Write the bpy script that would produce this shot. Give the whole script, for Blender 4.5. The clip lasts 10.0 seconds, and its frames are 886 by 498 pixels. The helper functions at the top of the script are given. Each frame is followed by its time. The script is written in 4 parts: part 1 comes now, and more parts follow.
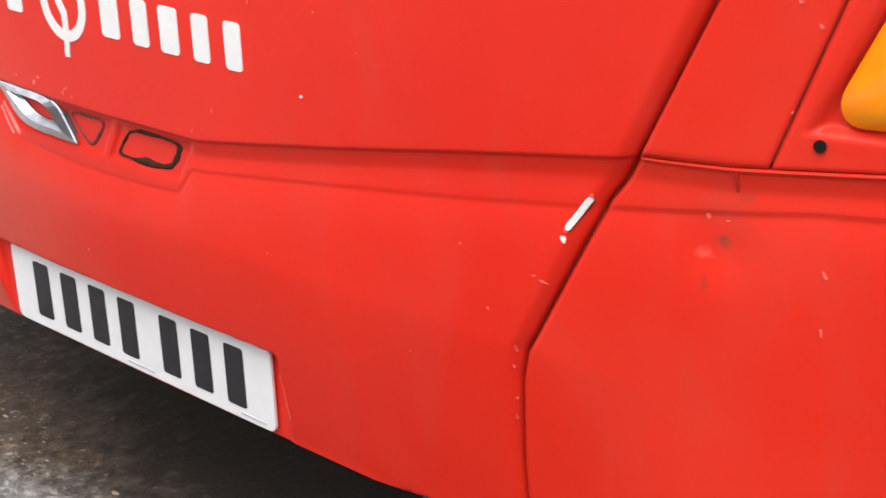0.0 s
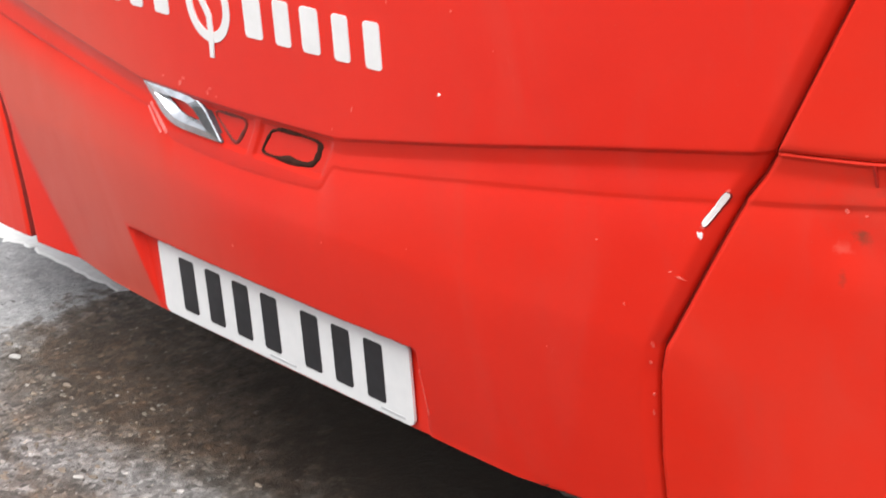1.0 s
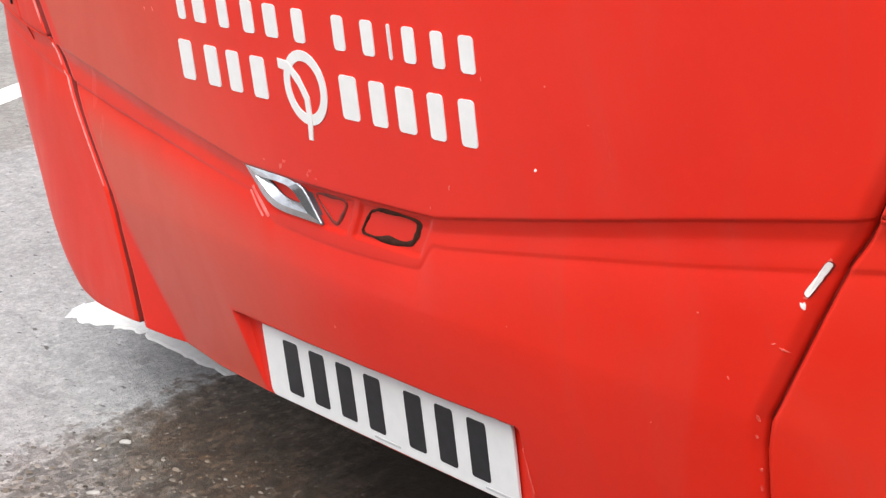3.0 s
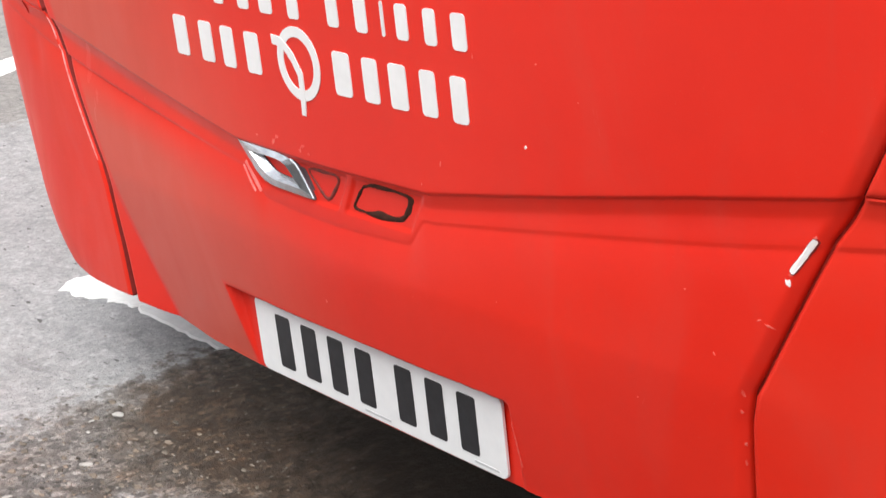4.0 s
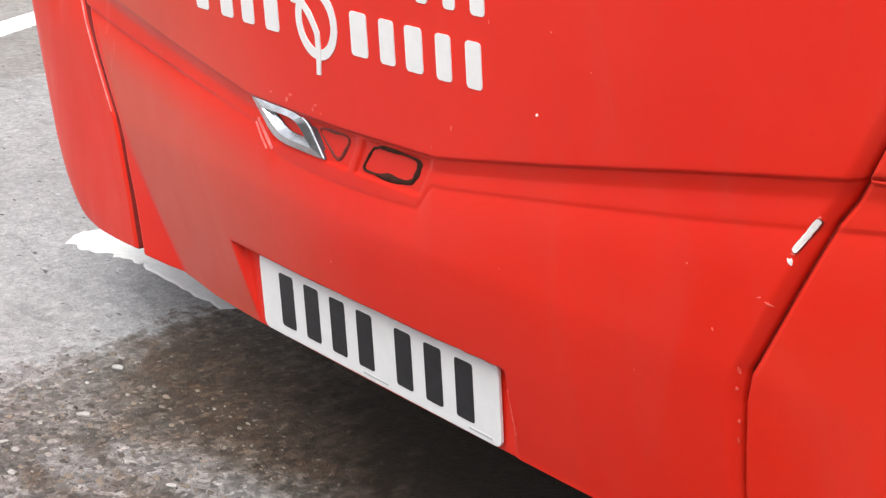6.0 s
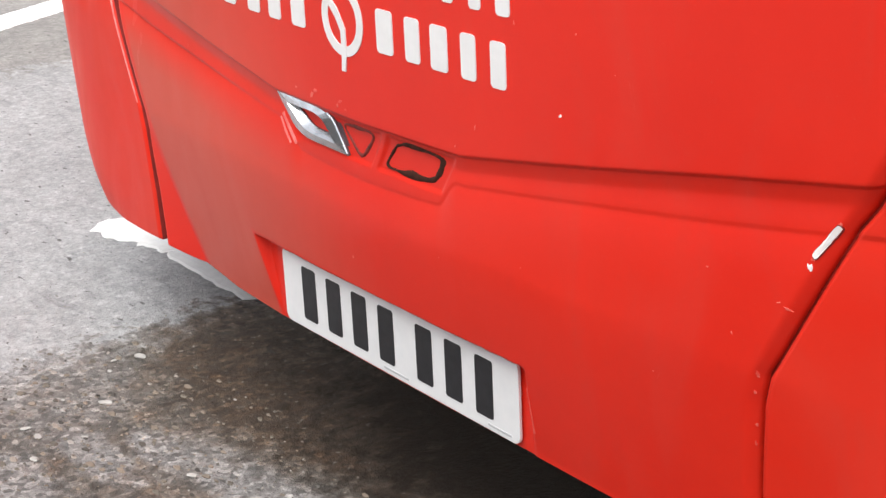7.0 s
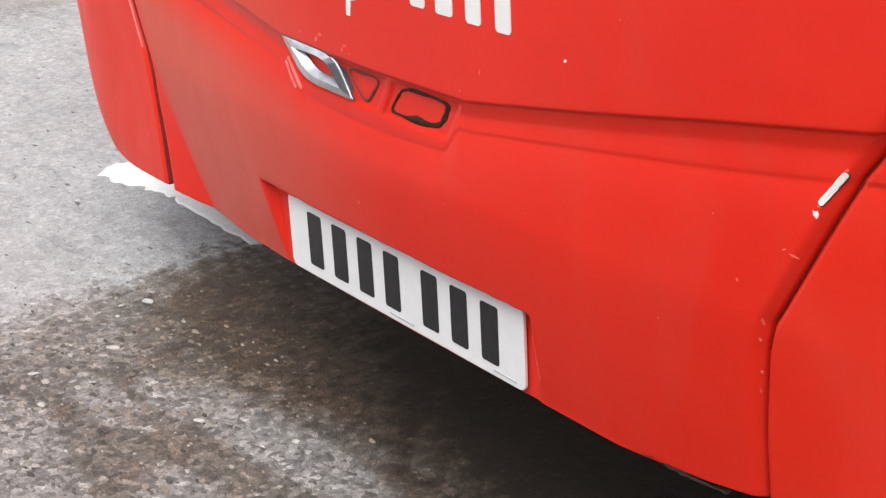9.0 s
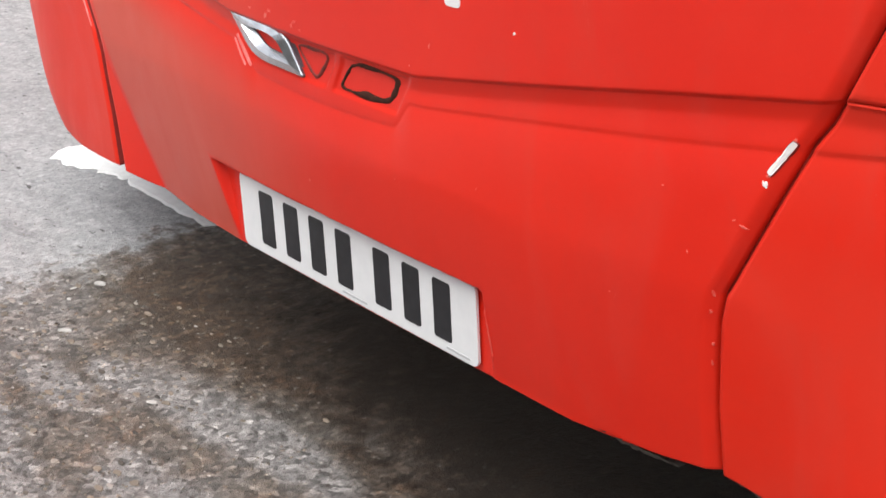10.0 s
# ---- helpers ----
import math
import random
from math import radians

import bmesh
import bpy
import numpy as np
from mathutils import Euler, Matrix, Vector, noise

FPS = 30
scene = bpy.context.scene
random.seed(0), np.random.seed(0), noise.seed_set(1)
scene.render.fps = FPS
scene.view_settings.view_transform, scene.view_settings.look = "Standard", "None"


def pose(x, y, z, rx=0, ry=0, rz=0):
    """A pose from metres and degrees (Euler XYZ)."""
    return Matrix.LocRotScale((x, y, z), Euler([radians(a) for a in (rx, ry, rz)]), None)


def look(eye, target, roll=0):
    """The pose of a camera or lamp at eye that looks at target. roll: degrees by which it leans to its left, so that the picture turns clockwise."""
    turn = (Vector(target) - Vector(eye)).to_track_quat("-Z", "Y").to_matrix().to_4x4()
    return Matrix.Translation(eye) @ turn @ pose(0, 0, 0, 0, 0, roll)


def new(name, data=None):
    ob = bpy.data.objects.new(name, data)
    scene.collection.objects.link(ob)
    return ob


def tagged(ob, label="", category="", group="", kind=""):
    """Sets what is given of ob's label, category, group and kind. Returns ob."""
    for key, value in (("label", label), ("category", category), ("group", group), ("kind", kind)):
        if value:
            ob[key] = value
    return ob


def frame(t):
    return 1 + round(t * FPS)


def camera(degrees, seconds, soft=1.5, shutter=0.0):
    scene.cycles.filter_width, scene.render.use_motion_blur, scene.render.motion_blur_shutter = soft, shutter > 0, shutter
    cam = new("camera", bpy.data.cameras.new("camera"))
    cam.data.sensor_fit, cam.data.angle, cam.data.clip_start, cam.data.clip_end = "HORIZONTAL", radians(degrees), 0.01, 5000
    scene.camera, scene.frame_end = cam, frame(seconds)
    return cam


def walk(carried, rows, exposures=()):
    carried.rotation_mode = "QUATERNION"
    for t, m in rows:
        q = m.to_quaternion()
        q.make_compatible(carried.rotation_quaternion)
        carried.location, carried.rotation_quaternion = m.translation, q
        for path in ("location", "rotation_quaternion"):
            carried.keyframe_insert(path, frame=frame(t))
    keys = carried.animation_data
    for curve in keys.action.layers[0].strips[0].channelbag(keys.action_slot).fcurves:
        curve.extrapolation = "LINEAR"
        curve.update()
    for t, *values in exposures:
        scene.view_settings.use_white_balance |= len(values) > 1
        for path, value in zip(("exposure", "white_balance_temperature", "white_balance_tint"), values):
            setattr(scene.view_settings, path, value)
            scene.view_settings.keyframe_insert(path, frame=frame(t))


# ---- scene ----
cam = camera(29.791, 10.0, soft=1.3, shutter=0.3)
walk(cam, [
    (0, look((1.5835, -1.1016, 1.1777), (0.3192, 0.2329, 0.3898), -2.13)),
    (0.1, look((1.5805, -1.1024, 1.1734), (0.3080, 0.2238, 0.3847), -2.68)),
    (0.2, look((1.5792, -1.1027, 1.1715), (0.3007, 0.2169, 0.3813), -3.34)),
    (0.3, look((1.5810, -1.1019, 1.1739), (0.2701, 0.1900, 0.3914), -4.12)),
    (0.4, look((1.5849, -1.1004, 1.1782), (0.2516, 0.1810, 0.4164), -4.71)),
    (0.5, look((1.5890, -1.0996, 1.1806), (0.2367, 0.1641, 0.4227), -4.70)),
    (0.6, look((1.5917, -1.1038, 1.1750), (0.2202, 0.1429, 0.4234), -4.24)),
    (0.7, look((1.5935, -1.1084, 1.1693), (0.2236, 0.1352, 0.4098), -3.88)),
    (0.8, look((1.5950, -1.1089, 1.1722), (0.2141, 0.1189, 0.4070), -3.86)),
    (0.9, look((1.5962, -1.1091, 1.1776), (0.2130, 0.1154, 0.4111), -4.05)),
    (1, look((1.5966, -1.1091, 1.1805), (0.2129, 0.1060, 0.4001), -4.17)),
    (1.1, look((1.5920, -1.1047, 1.1702), (0.1993, 0.0966, 0.3844), -4.06)),
    (1.2, look((1.5873, -1.0952, 1.1598), (0.1944, 0.1090, 0.3790), -4.02)),
    (1.3, look((1.5877, -1.0861, 1.1600), (0.1786, 0.1136, 0.4016), -4.30)),
    (1.4, look((1.5905, -1.0821, 1.1615), (0.1602, 0.1097, 0.4308), -4.77)),
    (1.5, look((1.5954, -1.0916, 1.1704), (0.1481, 0.1078, 0.4873), -5.43)),
    (1.6, look((1.5908, -1.0988, 1.1748), (0.1426, 0.1139, 0.5176), -5.80)),
    (1.7, look((1.5909, -1.1013, 1.1748), (0.1286, 0.1033, 0.5341), -6.01)),
    (1.8, look((1.5911, -1.1017, 1.1748), (0.1309, 0.1033, 0.5300), -6.20)),
    (1.9, look((1.5912, -1.0988, 1.1743), (0.1290, 0.0971, 0.5173), -6.28)),
    (2, look((1.5912, -1.0946, 1.1731), (0.1243, 0.0942, 0.5137), -6.31)),
    (2.1, look((1.5912, -1.0924, 1.1720), (0.1197, 0.0902, 0.5116), -6.39)),
    (2.2, look((1.5912, -1.0910, 1.1710), (0.1098, 0.0740, 0.5014), -6.52)),
    (2.3, look((1.5913, -1.0903, 1.1703), (0.1081, 0.0658, 0.4895), -6.66)),
    (2.4, look((1.5915, -1.0900, 1.1698), (0.1053, 0.0647, 0.4933), -6.77)),
    (2.5, look((1.5918, -1.0900, 1.1696), (0.1083, 0.0693, 0.4947), -6.82)),
    (2.6, look((1.5926, -1.0902, 1.1696), (0.0975, 0.0541, 0.4950), -6.82)),
    (2.7, look((1.5941, -1.0906, 1.1698), (0.0961, 0.0503, 0.4959), -6.82)),
    (3.8, look((1.6192, -1.1014, 1.1745), (0.1330, 0.0449, 0.4837), -6.35)),
    (3.9, look((1.6186, -1.1019, 1.1750), (0.1318, 0.0425, 0.4824), -6.32)),
    (4, look((1.6175, -1.1022, 1.1752), (0.1326, 0.0383, 0.4721), -6.31)),
    (4.1, look((1.6165, -1.1025, 1.1752), (0.1355, 0.0362, 0.4610), -6.29)),
    (4.2, look((1.6159, -1.1028, 1.1752), (0.1412, 0.0408, 0.4559), -6.27)),
    (4.3, look((1.6154, -1.1033, 1.1751), (0.1396, 0.0365, 0.4520), -6.24)),
    (4.4, look((1.6152, -1.1040, 1.1750), (0.1337, 0.0350, 0.4624), -6.18)),
    (4.5, look((1.6151, -1.1051, 1.1748), (0.1242, 0.0265, 0.4699), -6.08)),
    (4.6, look((1.6152, -1.1066, 1.1739), (0.1131, 0.0065, 0.4636), -5.90)),
    (4.7, look((1.6156, -1.1083, 1.1719), (0.1090, -0.0032, 0.4585), -5.66)),
    (4.8, look((1.6161, -1.1099, 1.1693), (0.1102, 0.0006, 0.4630), -5.36)),
    (4.9, look((1.6168, -1.1110, 1.1665), (0.1077, -0.0021, 0.4643), -5.05)),
    (5, look((1.6174, -1.1115, 1.1640), (0.1107, 0.0010, 0.4624), -4.74)),
    (5.1, look((1.6180, -1.1110, 1.1621), (0.1126, -0.0004, 0.4548), -4.45)),
    (5.2, look((1.6189, -1.1098, 1.1608), (0.1190, 0.0039, 0.4468), -4.16)),
    (5.3, look((1.6202, -1.1083, 1.1598), (0.1233, 0.0112, 0.4483), -3.89)),
    (5.4, look((1.6222, -1.1071, 1.1591), (0.1250, 0.0058, 0.4380), -3.65)),
    (5.5, look((1.6252, -1.1066, 1.1583), (0.1278, 0.0049, 0.4355), -3.45)),
    (5.6, look((1.6289, -1.1071, 1.1574), (0.1352, 0.0109, 0.4371), -3.36)),
    (5.7, look((1.6309, -1.1081, 1.1565), (0.1446, 0.0218, 0.4394), -3.34)),
    (6.8, look((1.6319, -1.1136, 1.1531), (0.1353, 0.0000, 0.4319), -2.68)),
    (6.9, look((1.6341, -1.1134, 1.1614), (0.1385, -0.0030, 0.4334), -2.69)),
    (7, look((1.6362, -1.1132, 1.1696), (0.1364, -0.0101, 0.4390), -2.65)),
    (7.1, look((1.6354, -1.1159, 1.1671), (0.1387, -0.0145, 0.4277), -2.27)),
    (7.2, look((1.6346, -1.1186, 1.1645), (0.1330, -0.0246, 0.4240), -1.83)),
    (7.3, look((1.6350, -1.1177, 1.1664), (0.1326, -0.0278, 0.4216), -1.68)),
    (7.4, look((1.6357, -1.1156, 1.1699), (0.1299, -0.0305, 0.4248), -1.70)),
    (7.5, look((1.6363, -1.1134, 1.1718), (0.1368, -0.0305, 0.4110), -1.77)),
    (7.6, look((1.6366, -1.1120, 1.1718), (0.1439, -0.0315, 0.3944), -1.84)),
    (7.7, look((1.6368, -1.1112, 1.1717), (0.1404, -0.0374, 0.3921), -1.92)),
    (7.8, look((1.6369, -1.1104, 1.1716), (0.1395, -0.0380, 0.3920), -2.02)),
    (7.9, look((1.6369, -1.1092, 1.1714), (0.1206, -0.0548, 0.4038), -2.09)),
    (8, look((1.6369, -1.1071, 1.1710), (0.1193, -0.0554, 0.4023), -2.12)),
    (8.1, look((1.6365, -1.1038, 1.1673), (0.1230, -0.0464, 0.3984), -1.99)),
    (8.2, look((1.6357, -1.0997, 1.1609), (0.1315, -0.0320, 0.3881), -1.79)),
    (8.3, look((1.6353, -1.0955, 1.1575), (0.1457, -0.0134, 0.3763), -1.84)),
    (8.4, look((1.6380, -1.0916, 1.1615), (0.1530, -0.0061, 0.3763), -2.28)),
    (8.5, look((1.6407, -1.0883, 1.1655), (0.1503, -0.0072, 0.3846), -2.68)),
    (8.6, look((1.6403, -1.0856, 1.1648), (0.1450, -0.0026, 0.3958), -2.75)),
    (8.8, look((1.6370, -1.0832, 1.1629), (0.1374, -0.0039, 0.3972), -2.63)),
    (8.9, look((1.6342, -1.0889, 1.1662), (0.1344, -0.0153, 0.3930), -2.79)),
    (9, look((1.6328, -1.0966, 1.1696), (0.1422, -0.0259, 0.3750), -2.95)),
    (9.1, look((1.6335, -1.0988, 1.1658), (0.1379, -0.0325, 0.3744), -2.81)),
    (9.2, look((1.6350, -1.0993, 1.1620), (0.1325, -0.0398, 0.3746), -2.67)),
    (9.3, look((1.6368, -1.1001, 1.1621), (0.1399, -0.0408, 0.3639), -2.67)),
    (9.5, look((1.6390, -1.1016, 1.1624), (0.1567, -0.0209, 0.3656), -2.74)),
    (9.6, look((1.6374, -1.0997, 1.1613), (0.1659, -0.0095, 0.3575), -2.84)),
    (9.8, look((1.6329, -1.0909, 1.1560), (0.1777, 0.0109, 0.3384), -3.02)),
    (9.9, look((1.6338, -1.0876, 1.1538), (0.1763, 0.0104, 0.3352), -2.96)),
    (10, look((1.6358, -1.0852, 1.1521), (0.1776, 0.0182, 0.3420), -2.82)),
], exposures=[(0, 1.22), (1.5, 1.16), (4, 1.11), (10, 1.09)])

# ---- light ----
world = bpy.data.worlds.new("overcast_sky")
scene.world = world
world.use_nodes = True
wn, wl = world.node_tree.nodes, world.node_tree.links
sky = wn.new("ShaderNodeTexSky")
sky.sky_type = "NISHITA"
sky.sun_disc = False
sky.sun_elevation, sky.sun_rotation = radians(66), radians(153)
pale = wn.new("ShaderNodeHueSaturation")
pale.inputs["Saturation"].default_value = 0.18
wl.new(sky.outputs[0], pale.inputs["Color"])
wl.new(pale.outputs[0], wn["Background"].inputs["Color"])
wn["Background"].inputs["Strength"].default_value = 0.15
sun = new("sun", bpy.data.lights.new("sun", "SUN"))
sun.data.energy, sun.data.angle, sun.data.color = 1.5, radians(50), (1.0, 0.97, 0.93)
sun.matrix_world = look((1.1, -2.2, 5.6), (0, 0, 0))

# ---- materials ----
G = 0.217  # height of the plate's lower edge over the ground


def material(name, base=(0.5, 0.5, 0.5), rough=0.5, metal=0.0, coat=0.0):
    m = bpy.data.materials.new(name)
    m.use_nodes = True
    p = m.node_tree.nodes["Principled BSDF"]
    p.inputs["Base Color"].default_value = (*base, 1)
    p.inputs["Roughness"].default_value = rough
    p.inputs["Metallic"].default_value = metal
    p.inputs["Coat Weight"].default_value = coat
    return m, m.node_tree.nodes, m.node_tree.links, p


def noise_tex(n, l, scale, detail=4, rough=0.55, stretch=(1, 1, 1), dist=0.0):
    co = n.new("ShaderNodeTexCoord")
    mp = n.new("ShaderNodeMapping")
    mp.inputs["Scale"].default_value = stretch
    l.new(co.outputs["Object"], mp.inputs[0])
    t = n.new("ShaderNodeTexNoise")
    t.inputs["Scale"].default_value, t.inputs["Detail"].default_value = scale, detail
    t.inputs["Roughness"].default_value, t.inputs["Distortion"].default_value = rough, dist
    l.new(mp.outputs[0], t.inputs["Vector"])
    return t.outputs["Fac"]


def ramp(n, l, fac, stops):
    r = n.new("ShaderNodeValToRGB")
    while len(r.color_ramp.elements) < len(stops):
        r.color_ramp.elements.new(0.5)
    for e, (at, c) in zip(r.color_ramp.elements, stops):
        e.position, e.color = at, (*c, 1) if len(c) == 3 else c
    l.new(fac, r.inputs[0])
    return r.outputs["Color"]


def grey(v):
    return (v, v, v)


def mix(n, l, fac, a, b, kind="MIX"):
    m = n.new("ShaderNodeMix")
    m.data_type, m.blend_type = "RGBA", kind
    for sock, v in ((m.inputs[0], fac), (m.inputs[6], a), (m.inputs[7], b)):
        if isinstance(v, (int, float)):
            sock.default_value = v
        elif isinstance(v, tuple):
            sock.default_value = (*v, 1)
        else:
            l.new(v, sock)
    return m.outputs[2]


def bump(n, l, p, height, strength, distance):
    b = n.new("ShaderNodeBump")
    b.inputs["Strength"].default_value, b.inputs["Distance"].default_value = strength, distance
    l.new(height, b.inputs["Height"])
    l.new(b.outputs[0], p.inputs["Normal"])
    return b


def paint_material(name, coat, tinted):
    m, n, l, p = material(name, rough=0.5, coat=coat)
    p.inputs["Specular IOR Level"].default_value = 0.22
    co = n.new("ShaderNodeTexCoord")
    film = noise_tex(n, l, 2.6, 5)
    smear = noise_tex(n, l, 9, 6, 0.65, (1, 1, 0.35), 0.6)
    c = ramp(n, l, film, [(0.32, (0.69, 0.0165, 0.0060)), (0.68, (0.77, 0.0250, 0.0098))])
    dust = ramp(n, l, smear, [(0.5, grey(0)), (0.82, grey(0.09))])
    c = mix(n, l, dust, c, (0.40, 0.20, 0.16))
    grit = noise_tex(n, l, 420, 2)
    spots = ramp(n, l, grit, [(0.70, grey(0)), (0.80, grey(0.18))])
    c = mix(n, l, spots, c, (0.55, 0.25, 0.20))
    if not tinted:
        c = mix(n, l, ramp(n, l, noise_tex(n, l, 4, 6, 0.6), [(0.35, grey(0.02)), (0.70, grey(0.14))]), c, (0.50, 0.13, 0.085))
    if tinted:
        # tan tint on the flat of the cover, left off the strip under the band, the chamfer and the plate's recess
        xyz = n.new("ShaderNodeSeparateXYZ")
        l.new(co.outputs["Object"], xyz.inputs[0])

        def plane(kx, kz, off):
            """kx times the way from the middle towards the tinted side, plus kz times the height, plus an offset."""
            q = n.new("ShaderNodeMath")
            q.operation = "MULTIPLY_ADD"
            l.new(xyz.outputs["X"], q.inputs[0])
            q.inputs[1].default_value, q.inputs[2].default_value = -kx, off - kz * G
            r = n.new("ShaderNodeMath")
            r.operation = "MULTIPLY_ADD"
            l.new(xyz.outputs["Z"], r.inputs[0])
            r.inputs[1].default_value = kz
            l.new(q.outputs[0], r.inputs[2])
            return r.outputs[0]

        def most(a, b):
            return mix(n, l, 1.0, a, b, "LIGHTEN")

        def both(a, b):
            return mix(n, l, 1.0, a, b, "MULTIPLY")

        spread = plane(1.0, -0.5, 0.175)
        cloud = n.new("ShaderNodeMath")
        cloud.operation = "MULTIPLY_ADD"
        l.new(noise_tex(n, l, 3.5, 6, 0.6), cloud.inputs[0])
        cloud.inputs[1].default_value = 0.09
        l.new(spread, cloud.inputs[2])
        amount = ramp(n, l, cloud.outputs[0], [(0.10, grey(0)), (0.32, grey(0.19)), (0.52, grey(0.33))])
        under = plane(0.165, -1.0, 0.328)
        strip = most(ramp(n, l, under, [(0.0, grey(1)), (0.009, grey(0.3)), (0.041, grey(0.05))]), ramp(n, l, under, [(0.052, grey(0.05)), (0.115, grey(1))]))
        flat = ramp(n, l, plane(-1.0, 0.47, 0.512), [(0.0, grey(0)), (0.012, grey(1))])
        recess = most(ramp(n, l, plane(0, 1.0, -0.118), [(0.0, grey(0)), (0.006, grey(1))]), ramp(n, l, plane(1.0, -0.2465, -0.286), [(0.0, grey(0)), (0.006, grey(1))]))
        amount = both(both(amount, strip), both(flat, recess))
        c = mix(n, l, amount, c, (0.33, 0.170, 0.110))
    # knocks on the corner panel: a pale rub and dark smudges
    rough_rim = ramp(n, l, noise_tex(n, l, 38, 5, 0.7), [(0.25, grey(0.0)), (0.75, grey(0.9))])
    for x, z, rx, rz, tone, much in ((0.836, 0.378, 0.020, 0.014, (0.74, 0.16, 0.12), 0.5), (0.85, 0.42, 0.085, 0.075, (0.36, 0.10, 0.07), 0.18), (0.850, 0.394, 0.021, 0.018, (0.15, 0.055, 0.032), 0.9), (0.838, 0.352, 0.011, 0.028, (0.20, 0.05, 0.03), 0.7), (0.872, 0.437, 0.018, 0.012, (0.30, 0.05, 0.03), 0.35)):
        at = n.new("ShaderNodeMapping")
        at.inputs["Location"].default_value = (-x / rx, 0, -(z + G) / rz)
        at.inputs["Scale"].default_value = (1 / rx, 0, 1 / rz)
        l.new(co.outputs["Object"], at.inputs[0])
        gap = n.new("ShaderNodeVectorMath")
        gap.operation = "LENGTH"
        l.new(at.outputs[0], gap.inputs[0])
        rim = n.new("ShaderNodeMath")
        l.new(gap.outputs["Value"], rim.inputs[0])
        l.new(rough_rim, rim.inputs[1])
        c = mix(n, l, ramp(n, l, rim.outputs[0], [(0.45, grey(much)), (1.25, grey(0))]), c, tone)
    l.new(c, p.inputs["Base Color"])
    l.new(ramp(n, l, smear, [(0.3, grey(0.34)), (0.8, grey(0.58))]), p.inputs["Roughness"])
    l.new(ramp(n, l, smear, [(0.3, grey(0.14)), (0.8, grey(0.32))]), p.inputs["Coat Roughness"])
    wave = noise_tex(n, l, 7, 2)
    peel = noise_tex(n, l, 260, 2)
    b = bump(n, l, p, wave, 0.25, 0.006)
    b2 = n.new("ShaderNodeBump")
    b2.inputs["Strength"].default_value, b2.inputs["Distance"].default_value = 0.12, 0.0006
    l.new(peel, b2.inputs["Height"])
    l.new(b.outputs[0], b2.inputs["Normal"])
    l.new(b2.outputs[0], p.inputs["Normal"])
    return m


